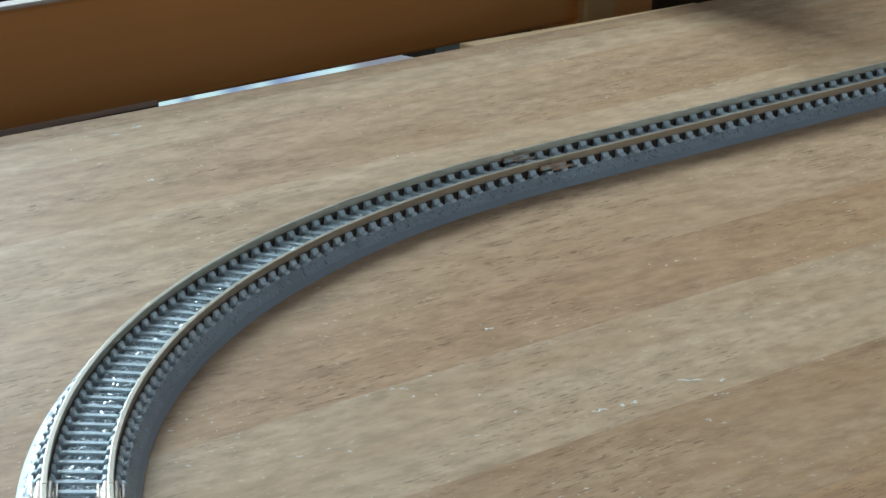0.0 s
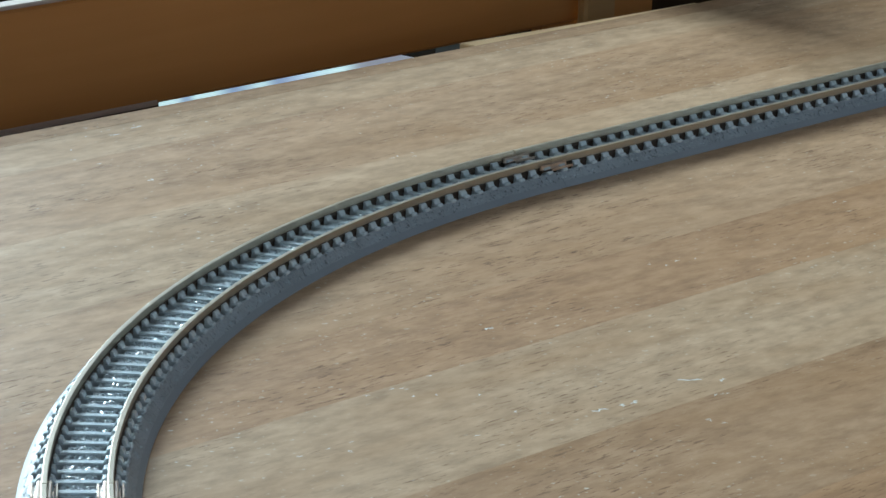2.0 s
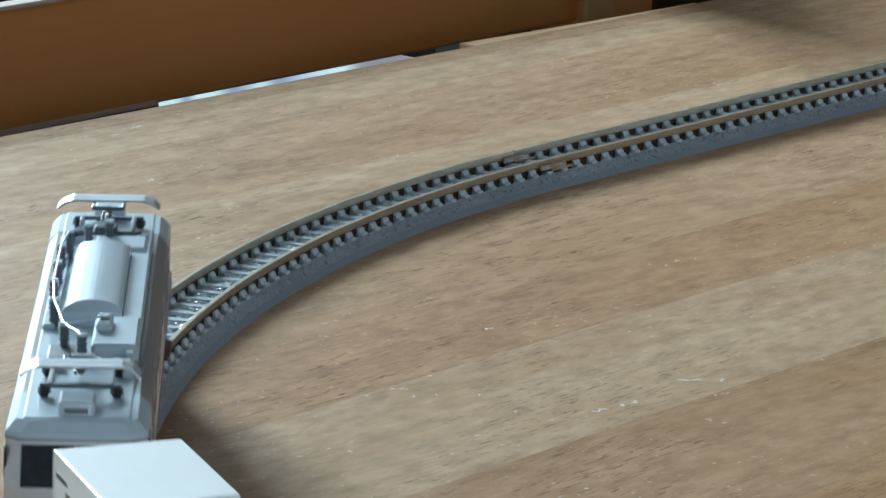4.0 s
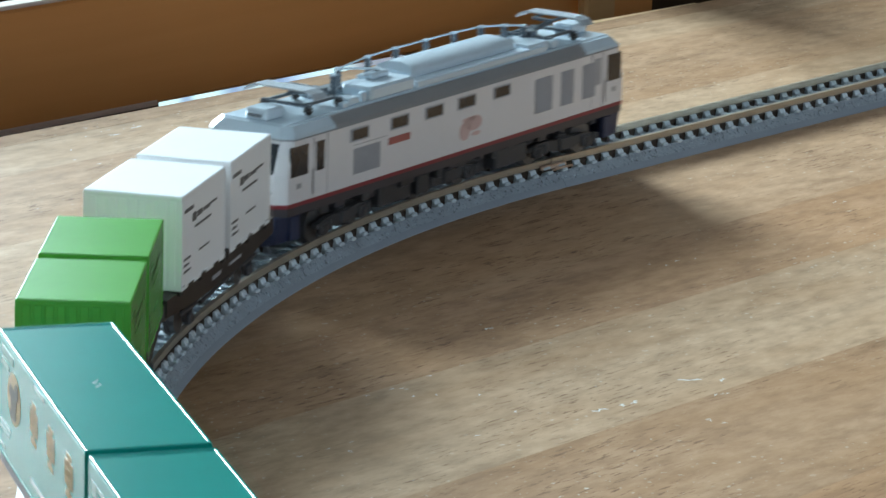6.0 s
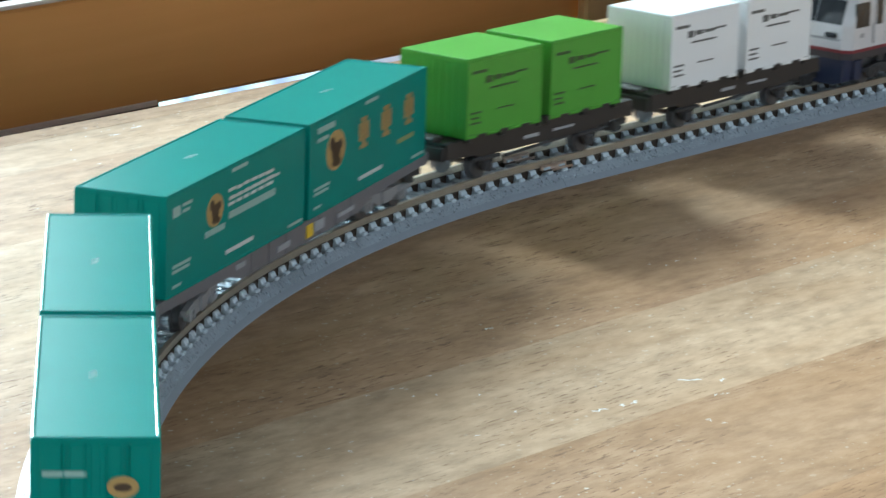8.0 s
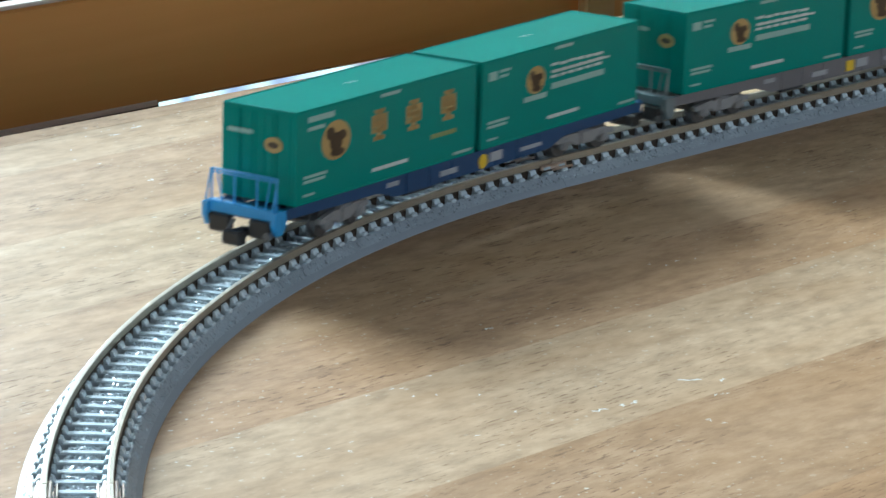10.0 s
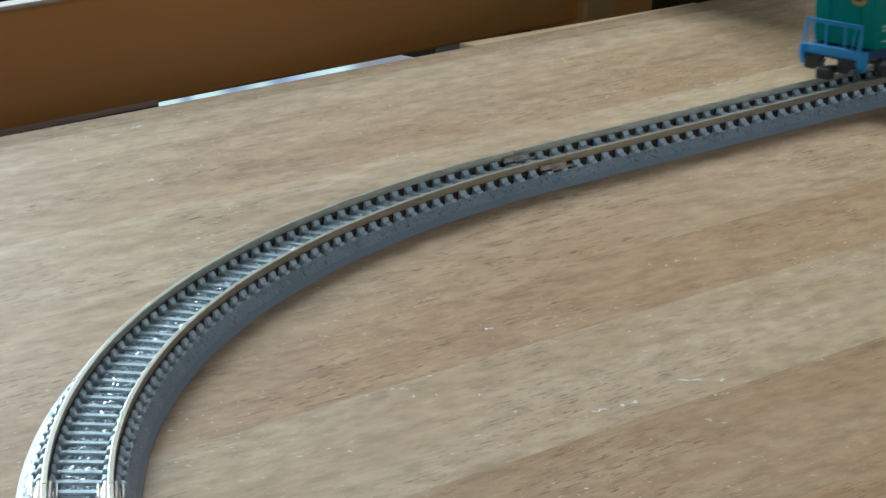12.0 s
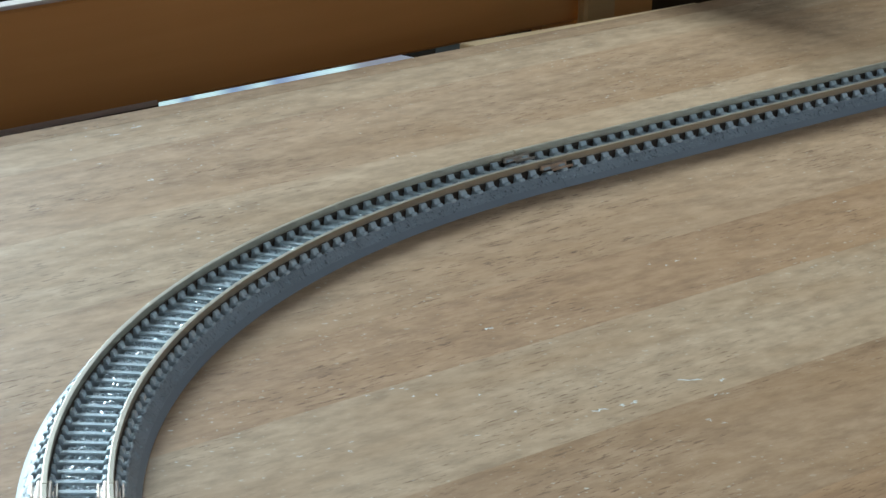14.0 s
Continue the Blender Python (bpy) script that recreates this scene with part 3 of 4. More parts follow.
def locomotive():
    loco = new("locomotive")
    tagged(loco, "silver-grey electric model locomotive with red waist stripe and twin pantographs", "locomotive")
    # the shell: side walls with cut-back ends
    plan = [(-HL, -7.6), (-HL + 1.6, -HW), (HL - 1.6, -HW), (HL, -7.6), (HL, 7.6), (HL - 1.6, HW), (-HL + 1.6, HW), (-HL, 7.6)]
    bm = bmesh.new()
    levels = [(9.6, 0.0, 0.0), (15.2, 0.0, 0.0), (21.4, 2.3, 0.1)]
    rings = [[bm.verts.new((x - math.copysign(cut, x), y * (1 - side / HW), z)) for x, y in plan] for z, cut, side in levels]
    for a, b in zip(rings, rings[1:]):
        for k in range(8):
            bm.faces.new((a[k], a[(k + 1) % 8], b[(k + 1) % 8], b[k]))
    bm.faces.new(rings[0])
    bm.faces.new(rings[-1])
    body = part("body", bm, SILVER, loco)
    # roof edge in a darker copy of the roof grey for its shade, then the roof deck
    bm = bmesh.new()
    levels = [(21.4, 1.9, -0.12), (22.2, 2.2, 0.2), (23.7, 3.6, 1.6), (23.7, 4.4, 2.2)]
    rings = [[bm.verts.new((x - math.copysign(cut, x), y * (1 - side / HW), z)) for x, y in plan] for z, cut, side in levels]
    for a, b in zip(rings, rings[1:]):
        for k in range(8):
            bm.faces.new((a[k], a[(k + 1) % 8], b[(k + 1) % 8], b[k]))
    bm.faces.new(rings[0])
    part("roof_edge", bm, ROOF_SHADE, loco, "sloping roof edge, side shade put into its grey")
    for end in (-1, 1):
        own = bmesh.new()
        nose = [(46.0, -HW), (HL - 1.6, -HW), (HL, -7.6), (HL, 7.6), (HL - 1.6, HW), (46.0, HW)]
        rings = [[own.verts.new((end * (x - (cut if x > 50 else 0)), y * (1 - side / HW), z)) for x, y in nose] for z, cut, side in ((21.7, 1.85, -0.06), (22.25, 2.1, 0.14), (23.76, 3.5, 1.5), (23.8, 5.5, 3.0))]
        for a, b in zip(rings, rings[1:]):
            for k in range(6):
                own.faces.new((a[k], a[(k + 1) % 6], b[(k + 1) % 6], b[k]))
        own.faces.new(rings[0])
        own.faces.new(rings[-1])
        part("cab_roof", own, ROOF, loco, "light silver-grey cab roof")
    roof = part("roof", box(-HL + 3.9, HL - 3.9, -7.6, 7.6, 22.5, 24.0, 0.5), ROOF, loco, "light silver-grey roof")
    part("stripe", prism([(x * 1.0012, y * 1.008) for x, y in plan], "z", 8.9, 9.65), RED, loco, "dark red waist stripe")
    part("sole", prism([(x * 0.999, y * 0.995) for x, y in plan], "z", 7.3, 8.9), SOLE, loco, "dark grey-brown underframe band")
    for sgn in (-1, 1):
        for x0, x1 in ((-40.7, -35.2), (-27, -21.4), (-14.9, -9.1), (-3.1, 2.7), (10.2, 15.8)):
            w = plate_on_side("side_window", x0, x1, 18.3, 20.3, sgn, GLASS, loco, 0.05)
            y0, y1 = sorted((sgn * (HW - 0.1), sgn * (HW + 0.16)))
            fr = box(x0 - 0.25, x1 + 0.25, y0, y1, 18.05, 18.3)
            box(x0 - 0.25, x1 + 0.25, y0, y1, 20.3, 20.55, bm=fr)
            box(x0 - 0.25, x0, y0, y1, 18.3, 20.3, bm=fr)
            box(x1, x1 + 0.25, y0, y1, 18.3, 20.3, bm=fr)
            part("window_frame", fr, GRILLE, w)
        louvre(-39.9, -30.8, 11.6, 16.6, sgn, loco, 12)
        plate_on_side("groove", -40.2, -28.8, 17.25, 17.37, sgn, GRILLE, loco)
        for x0, x1 in ((25.9, 32.8), (36.2, 41.3), (44.9, 50.2)):
            louvre(x0, x1, 12.4, 19.6, sgn, loco, 16)
        plate_on_side("name_plate", -28, -20.6, 15.3, 16.7, sgn, PLATE_RED, loco, 0.12)
        # faded emblem in plain shapes
        em = bmesh.new()
        y0, y1 = sorted((sgn * HW, sgn * (HW + PRINT)))
        ya = min(y0, y1)
        disc(2.8, ya, 14.6, 2.9, 1.5, PRINT, em, 20)
        disc(-0.6, ya, 13.4, 1.9, 1.9, PRINT, em, 16)
        disc(0.8, ya, 15.6, 2.4, 0.5, PRINT, em, 14)
        disc(3.6, ya, 12.4, 1.6, 0.45, PRINT, em, 14)
        part("emblem", em, EMBLEM_RED, loco, "faded red emblem")
        for end in (-1, 1):
            xs = sorted((end * 60.6, end * 55.0))
            plate_on_side("cab_window", xs[0], xs[1], 14.6, 20.3, sgn, GLASS, loco, 0.05)
            xs = sorted((end * 52.2, end * 49.7))
            plate_on_side("door_window", xs[0], xs[1], 14.6, 20.2, sgn, GLASS if end < 0 else GRILLE, loco, 0.05)
            for xg in (end * 53.0, end * 48.6):
                plate_on_side("door_seam", xg - 0.08, xg + 0.08, 9.8, 21.2, sgn, GRILLE, loco, 0.03)
            hr = tube((end * 53.7, sgn * (HW + 0.35), 10.6), (end * 53.7, sgn * (HW + 0.35), 15.4), 0.16, n=6)
            part("handrail", hr, GRILLE, loco)
            plate_on_side("marker", min(end * 57.2, end * 58.6), max(end * 57.2, end * 58.6), 12.2, 13.2, sgn, GRILLE, loco)
    for end in (-1, 1):
        # windscreen panes follow the raked cab front
        for sgn in (-1, 1):
            own = bmesh.new()
            ring = []
            for y, z in ((0.12, 15.4), (7.4, 15.4), (7.3, 20.8), (0.12, 20.8)):
                cut = (z - 15.2) / 6.2 * 2.3
                ring.append(own.verts.new((end * (HL - cut + 0.1), sgn * y, z)))
            f = own.faces.new(ring)
            got = bmesh.ops.extrude_face_region(own, geom=[f])
            bmesh.ops.translate(own, vec=(-end * 0.5, 0, 0), verts=[v for v in got["geom"] if isinstance(v, bmesh.types.BMVert)])
            part("windscreen", own, GLASS, loco)
            lamp = box(min(end * (HL - 0.3), end * (HL + 0.25)), max(end * (HL - 0.3), end * (HL + 0.25)), sgn * 4.6 - 1.7, sgn * 4.6 + 1.7, 12.2, 13.4, 0.2)
            part("headlight", lamp, GLASS, loco, "dark glazed headlight cluster")
            part("step", box(min(end * 56, end * 59), max(end * 56, end * 59), sgn * 8.2 - 0.7, sgn * 8.2 + 0.7, 2.2, 6.8, 0.2), NAVY, loco)
        part("front_band", box(min(end * (HL - 0.3), end * (HL + 0.12)), max(end * (HL - 0.3), end * (HL + 0.12)), -7.2, 7.2, 11.6, 12.1, 0.05), GRILLE, loco)
        sk = prism([(-8.6, 7.4), (8.6, 7.4), (7.9, 2.0), (5.2, 1.2), (-5.2, 1.2), (-7.9, 2.0)], "x", min(end * 58.4, end * 62.9), max(end * 58.4, end * 62.9), r=0.25)
        part("skirt", sk, NAVY, loco, "navy snow skirt")
        coupler(end * 62, end, loco)
        # cab roof: cooling unit, aerial, whistle cover
        ac = box(min(end * 58.2, end * 52.4), max(end * 58.2, end * 52.4), -2.4, 2.6, 23.9, 26.1, 0.35)
        box(min(end * 58.5, end * 57.6), max(end * 58.5, end * 57.6), -1.9, 2.1, 24.4, 25.4, 0.1, ac)
        part("cooling_unit", ac, ROOF, loco)
        part("cooling_grille", box(min(end * 58.75, end * 58.4), max(end * 58.75, end * 58.4), -1.5, 1.7, 24.6, 25.2), FITTING, loco)
        pantograph(end * 43.5, end, loco)
    # roof hood with a rounded top
    arch = [(-4.3, 23.9)] + [(-4.3 * math.cos(a), 26.2 + 1.6 * math.sin(a)) for a in [k * math.pi / 18 for k in range(19)]] + [(4.3, 23.9)]
    hood = prism(arch, "x", -12.5, 26.5)
    for v in hood.verts:
        if v.co.z > 26:
            v.co.x += (1 if v.co.x < 7 else -1) * (v.co.z - 26) * 0.9
    part("roof_hood", hood, ROOF, loco, "long rounded silver roof hood")
    part("roof_box", box(-14.5, 34, -7.4, -4.2, 23.9, 25.3, 0.3), ROOF, loco)
    part("roof_box", box(-14.5, 34, 5.4, 7.3, 23.9, 24.8, 0.3), ROOF, loco)
    part("roof_box", box(-31, -15.5, -7.4, -0.6, 23.9, 26.6, 0.5), ROOF, loco)
    part("roof_box", box(27.8, 36.2, -6.8, 1.6, 23.9, 25.9, 0.5), ROOF, loco)
    part("roof_box", box(-33, -26, 1.2, 5.6, 23.9, 25.1, 0.3), FITTING, loco)
    # roof line on insulators
    posts = [(-26.5, 3.4), (-21.5, -2.2), (-12.8, 5.6), (-2.0, 6.2), (9.0, 6.2), (19.5, 6.2), (28.5, 5.4), (33.0, 2.6), (35.5, -0.6), (-32.0, 0.6)]
    for x, y in posts:
        ins = tube((x, y, 23.9), (x, y, 28.2), 0.6, n=10)
        for z in (25.0, 25.9, 26.8, 27.6):
            tube((x, y, z), (x, y, z + 0.4), 0.78, ins, 10)
        post_ob = part("insulator", ins, FITTING, loco)
        part("cap", tube((x, y, 28.1), (x, y, 28.5), 0.7, n=10), ROOF, post_ob, "pale metal cap")
    wire = bmesh.new()
    order = [(-32.0, 0.6), (-26.5, 3.4), (-12.8, 5.6), (-2.0, 6.2), (9.0, 6.2), (19.5, 6.2), (28.5, 5.4), (33.0, 2.6), (35.5, -0.6)]
    for (xa, ya), (xb, yb) in zip(order, order[1:]):
        tube((xa, ya, 28.3), (xb, yb, 28.3), 0.22, wire, 6)
    tube((-26.5, 3.4, 28.3), (-21.5, -2.2, 28.3), 0.22, wire, 6)
    part("roof_conductor", wire, ROOF, loco)
    for x0, x1, y0, y1, z in ((-37, -33.6, -6.6, -3.6, 25.4), (-33, -31.6, -6.9, -5.6, 26.0), (-36, -34, 3.2, 5.6, 25.2), (-39.5, -37.6, -7.0, -5.4, 25.0), (37.2, 39.0, -6.8, -4.8, 25.6), (37.4, 40.0, 2.8, 5.0, 25.2)):
        part("junction_box", box(x0, x1, y0, y1, 23.9, z, 0.25), ROOF, loco)
    for y in (-4.4, 3.8):
        part("cable_duct", tube((-36.5, y, 24.3), (-30.5, y, 24.3), 0.45, n=8), ROOF, loco)
    part("breaker", box(-24.5, -18.5, -3.4, -1.0, 26.5, 27.9, 0.4), ROOF, loco)
    # between the bogies
    part("underframe", box(-57.5, 57.5, -4.6, 4.6, 1.7, 7.4, 0.3), BOGIE_GREY, loco)
    rng = random.Random(3)
    for k in range(26):
        x = -56 + k * 4.4
        for sgn in (-1, 1):
            h = rng.uniform(1.0, 2.8)
            y0, y1 = sorted((sgn * rng.uniform(6.6, 8.3), sgn * 4.5))
            part("pipework", box(x, x + rng.uniform(1.6, 3.6), y0, y1, 7.35 - h, 7.35, 0.2), BOGIE_GREY if k % 3 else SOLE, loco)
    for x0, x1, w in ((-27, -16, 7.4), (-14, -10, 7.8), (15, 27, 7.6)):
        for sgn in (-1, 1):
            part("equipment_box", box(x0, x1, min(sgn * w, sgn * (w - 3)), max(sgn * w, sgn * (w - 3)), 2.4, 6.6, 0.35), BOGIE_GREY, loco)
    gear = [(bogie(loco, 8.2, 3.4, BOGIE_GREY, 8.0), at) for at in (-42.0, 0.0, 42.0)]
    return loco, gear


# ---- train: containers ----


def side_mark(name, lx, w, u0, u1, f0, f1, z0, z1, sgn, mat, parent, label=""):
    """A printed bar on a container's side; u runs from the end at one's left, f from the foot."""
    x0, x1 = (-lx / 2 + u0 * lx, -lx / 2 + u1 * lx) if sgn < 0 else (lx / 2 - u1 * lx, lx / 2 - u0 * lx)
    y0, y1 = sorted((sgn * (w / 2 - 0.1), sgn * (w / 2 + PRINT)))
    return part(name, box(x0, x1, y0, y1, z0 + f0 * (z1 - z0), z0 + f1 * (z1 - z0)), mat, parent, label)


def oval_mark(lx, w, u, f, ru, rf, z0, z1, sgn, parent):
    """A golden oval with a dark blot in it."""
    x = (-lx / 2 + u * lx) * (1 if sgn < 0 else -1)
    z = z0 + f * (z1 - z0)
    y = -(w / 2 + PRINT) if sgn < 0 else w / 2 - 0.1
    o = part("oval_mark", disc(x, y, z, ru, rf, 0.1 + PRINT, n=24), YELLOW, parent, "golden oval mark")
    y = -(w / 2 + PRINT * 2) if sgn < 0 else w / 2 - 0.1
    bm = disc(x, y, z - rf * 0.1, ru * 0.44, rf * 0.5, 0.1 + PRINT * 2, n=14)
    disc(x - ru * 0.4, y, z + rf * 0.38, ru * 0.3, rf * 0.34, 0.1 + PRINT * 2, bm, 12)
    disc(x + ru * 0.42, y, z + rf * 0.2, ru * 0.3, rf * 0.26, 0.1 + PRINT * 2, bm, 12)
    disc(x + ru * 0.1, y, z - rf * 0.62, ru * 0.5, rf * 0.22, 0.1 + PRINT * 2, bm, 12)
    part("oval_blot", bm, BROWN_PRINT, o)
    return o


def end_frame(x, way, w, z0, z1, mat, parent, ribs):
    """Ribs or door panels on a container's end."""
    n = ribs
    span = w - 1.6
    for k in range(n):
        y = -span / 2 + (k + 0.5) * span / n
        part("end_rib", box(min(x, x + way * 0.22), max(x, x + way * 0.22), y - span / n * 0.36, y + span / n * 0.36, z0 + 0.9, z1 - 0.9, 0.09), mat, parent)


def teal_container(design, lx, w, z0, z1):
    c = new("container")
    tagged(c, "teal green model container with golden oval marks and white lettering bars" if design == 2 else "teal green model container with golden oval and three golden signs", "container", group="containers on the train")
    shell = part("shell", box(-lx / 2, lx / 2, -w / 2, w / 2, z0, z1 - 0.35, 0.16), TEAL, c)
    # top: panel inside raised edges, shallow cross ribs
    part("roof_panel", box(-lx / 2 + 0.7, lx / 2 - 0.7, -w / 2 + 0.6, w / 2 - 0.6, z1 - 0.5, z1 - 0.12, 0.1), TEAL, c)
    for sgn in (-1, 1):
        part("top_rail", box(-lx / 2 + 0.05, lx / 2 - 0.05, min(sgn * (w / 2 - 0.05), sgn * (w / 2 - 0.7)), max(sgn * (w / 2 - 0.05), sgn * (w / 2 - 0.7)), z1 - 0.6, z1, 0.22, seg=2), TEAL, c)
        part("end_rail", box(min(sgn * (lx / 2 - 0.05), sgn * (lx / 2 - 1.0)), max(sgn * (lx / 2 - 0.05), sgn * (lx / 2 - 1.0)), -w / 2 + 0.1, w / 2 - 0.1, z1 - 0.6, z1, 0.22, seg=2), TEAL, c)
        part("bottom_rail", box(-lx / 2 + 0.1, lx / 2 - 0.1, min(sgn * (w / 2 - 0.5), sgn * (w / 2 + 0.08)), max(sgn * (w / 2 - 0.5), sgn * (w / 2 + 0.08)), z0, z0 + 0.55, 0.08), TEAL, c)
        end_frame(sgn * (lx / 2 - 0.06), sgn, w, z0, z1, TEAL, c, 4)
        for y in (-4.2, -1.4, 1.4, 4.2):
            x = sgn * (lx / 2 + 0.25)
            part("lock_rod", tube((x, y, z0 + 0.6), (x, y, z1 - 0.8), 0.13, n=6), TEAL, shell)
        # the end's marks: a white bar and a small golden oval
        xa, xb = sorted((sgn * lx / 2, sgn * (lx / 2 + 0.36)))
        part("white_bar", box(xa, xb, min(sgn * -7.0, sgn * -1.2), max(sgn * -7.0, sgn * -1.2), z0 + 12.6, z0 + 13.4), PALE_PRINT, c)
        own = disc(0, -0.2, 0, 2.1, 1.5, 0.4, n=20)
        own.transform(pose(sgn * (lx / 2 + 0.2), sgn * 3.6, z0 + 11.2, 0, 0, 90))
        o = part("oval_mark", own, YELLOW, c, "small golden oval mark")
        own = disc(0, -0.24, 0, 1.25, 0.6, 0.48, n=12)
        own.transform(pose(sgn * (lx / 2 + 0.2), sgn * 3.6, z0 + 11.2, 0, 0, 90))
        part("oval_blot", own, BROWN_PRINT, o)
    for x in (-lx * 0.02, lx * 0.01):
        own = box(-0.12, 0.12, -0.9, 0.9, z1 - 0.2, z1 - 0.06)
        own.transform(pose(x, 0.5, 0, 0, 0, 55))
        part("roof_mark", own, PALE_PRINT, c)
    for sgn in (-1, 1):
        def bar(u0, u1, f0, f1, mat=WHITE_PRINT, name="lettering_bar"):
            return side_mark(name, lx, w, u0, u1, f0, f1, z0, z1, sgn, mat, c)
        if design == 1:
            oval_mark(lx, w, 0.21, 0.6, 4.7, 3.8, z0, z1, sgn, c)
            bar(0.06, 0.20, 0.86, 0.92, PALE_PRINT)
            bar(0.06, 0.15, 0.77, 0.81, PALE_PRINT)
            for u0, u1 in ((0.39, 0.50), (0.585, 0.69), (0.785, 0.89)):
                mid = (u0 + u1) / 2
                for f0, f1, reach in ((0.76, 0.8, 0.026), (0.695, 0.745, 0.042), (0.625, 0.67, 0.035), (0.55, 0.595, 0.043), (0.465, 0.51, 0.03)):
                    bar(mid - reach, mid + reach, f0, f1, YELLOW, "golden_sign")
                for shift, f0, f1 in ((-0.03, 0.6, 0.72), (0.0, 0.47, 0.79), (0.03, 0.56, 0.7)):
                    bar(mid + shift - 0.013, mid + shift + 0.013, f0, f1, YELLOW, "golden_sign")
            bar(0.74, 0.885, 0.3, 0.35, SIGN_DIM)
        else:
            oval_mark(lx, w, 0.33, 0.63, 3.6, 2.9, z0, z1, sgn, c)
            bar(0.04, 0.09, 0.76, 0.86, PALE_PRINT, "square_mark")
            bar(0.105, 0.17, 0.83, 0.86, PALE_PRINT)
            bar(0.105, 0.155, 0.77, 0.8, PALE_PRINT)
            at = 0.425
            for wd, tall in ((0.052, 0.77), (0.042, 0.76), (0.044, 0.765), (0.05, 0.76), (0.044, 0.755), (0.06, 0.75)):
                bar(at, at + wd, tall - 0.03, tall)
                bar(at + 0.004, at + wd, 0.665, 0.69)
                bar(at, at + wd * 0.9, 0.6, 0.63)
                at += wd + 0.008
            bar(0.43, 0.8, 0.655, 0.68)
            bar(0.43, 0.77, 0.47, 0.54, PALE_PRINT)
            bar(0.26, 0.40, 0.4, 0.46, PALE_PRINT)
        bar(0.45, 0.56, 0.92, 0.955, PALE_PRINT)
        bar(0.04, 0.165, 0.27, 0.30, PALE_PRINT)
        bar(0.04, 0.155, 0.22, 0.25, PALE_PRINT)
        bar(0.04, 0.10, 0.08, 0.105, PALE_PRINT)
        bar(0.41, 0.61, 0.13, 0.17)
        bar(0.875, 0.98, 0.045, 0.075, PALE_PRINT)
    return c


SIGN_DIM = plain("dull_gold_print", (0.22, 0.27, 0.1), 0.45)


def short_container(mat, lx, w, z0, z1, label, ink):
    c = new("container")
    tagged(c, label, "container", group="containers on the train")
    part("shell", box(-lx / 2, lx / 2, -w / 2, w / 2, z0, z1 - 0.3, 0.2, seg=2), mat, c)
    part("roof_panel", box(-lx / 2 - 0.08, lx / 2 + 0.08, -w / 2 - 0.08, w / 2 + 0.08, z1 - 0.9, z1, 0.28, seg=2), mat, c)
    for sgn in (-1, 1):
        end_frame(sgn * (lx / 2 - 0.05), sgn, w, z0, z1, mat, c, 9)
        part("bottom_rail", box(-lx / 2, lx / 2, min(sgn * (w / 2 - 0.5), sgn * (w / 2 + 0.1)), max(sgn * (w / 2 - 0.5), sgn * (w / 2 + 0.1)), z0, z0 + 0.7, 0.08), mat, c)
        for x in (-7.2, 0.0, 7.2):
            y0, y1 = sorted((sgn * (w / 2 - 0.4), sgn * (w / 2 + 0.14)))
            part("fork_pocket", box(x - 1.5, x + 1.5, y0, y1, z0 - 0.05, z0 + 0.6), BLACK, c)
        for u0, u1, f0, f1 in ((0.06, 0.26, 0.8, 0.84), (0.24, 0.33, 0.66, 0.75), (0.35, 0.46, 0.68, 0.74), (0.48, 0.64, 0.69, 0.73), (0.64, 0.8, 0.71, 0.735), (0.3, 0.66, 0.58, 0.605), (0.4, 0.63, 0.3, 0.32), (0.05, 0.2, 0.3, 0.325), (0.05, 0.17, 0.235, 0.26), (0.05, 0.2, 0.17, 0.195)):
            side_mark("lettering_bar", lx, w, u0, u1, f0, f1, z0, z1, sgn, ink, c)
        for u in (0.015, 0.985):
            side_mark("corner_post", lx, w, u - 0.015, u + 0.015, 0.02, 0.94, z0, z1, sgn, mat, c)
    return c


# ---- train: wagons ----


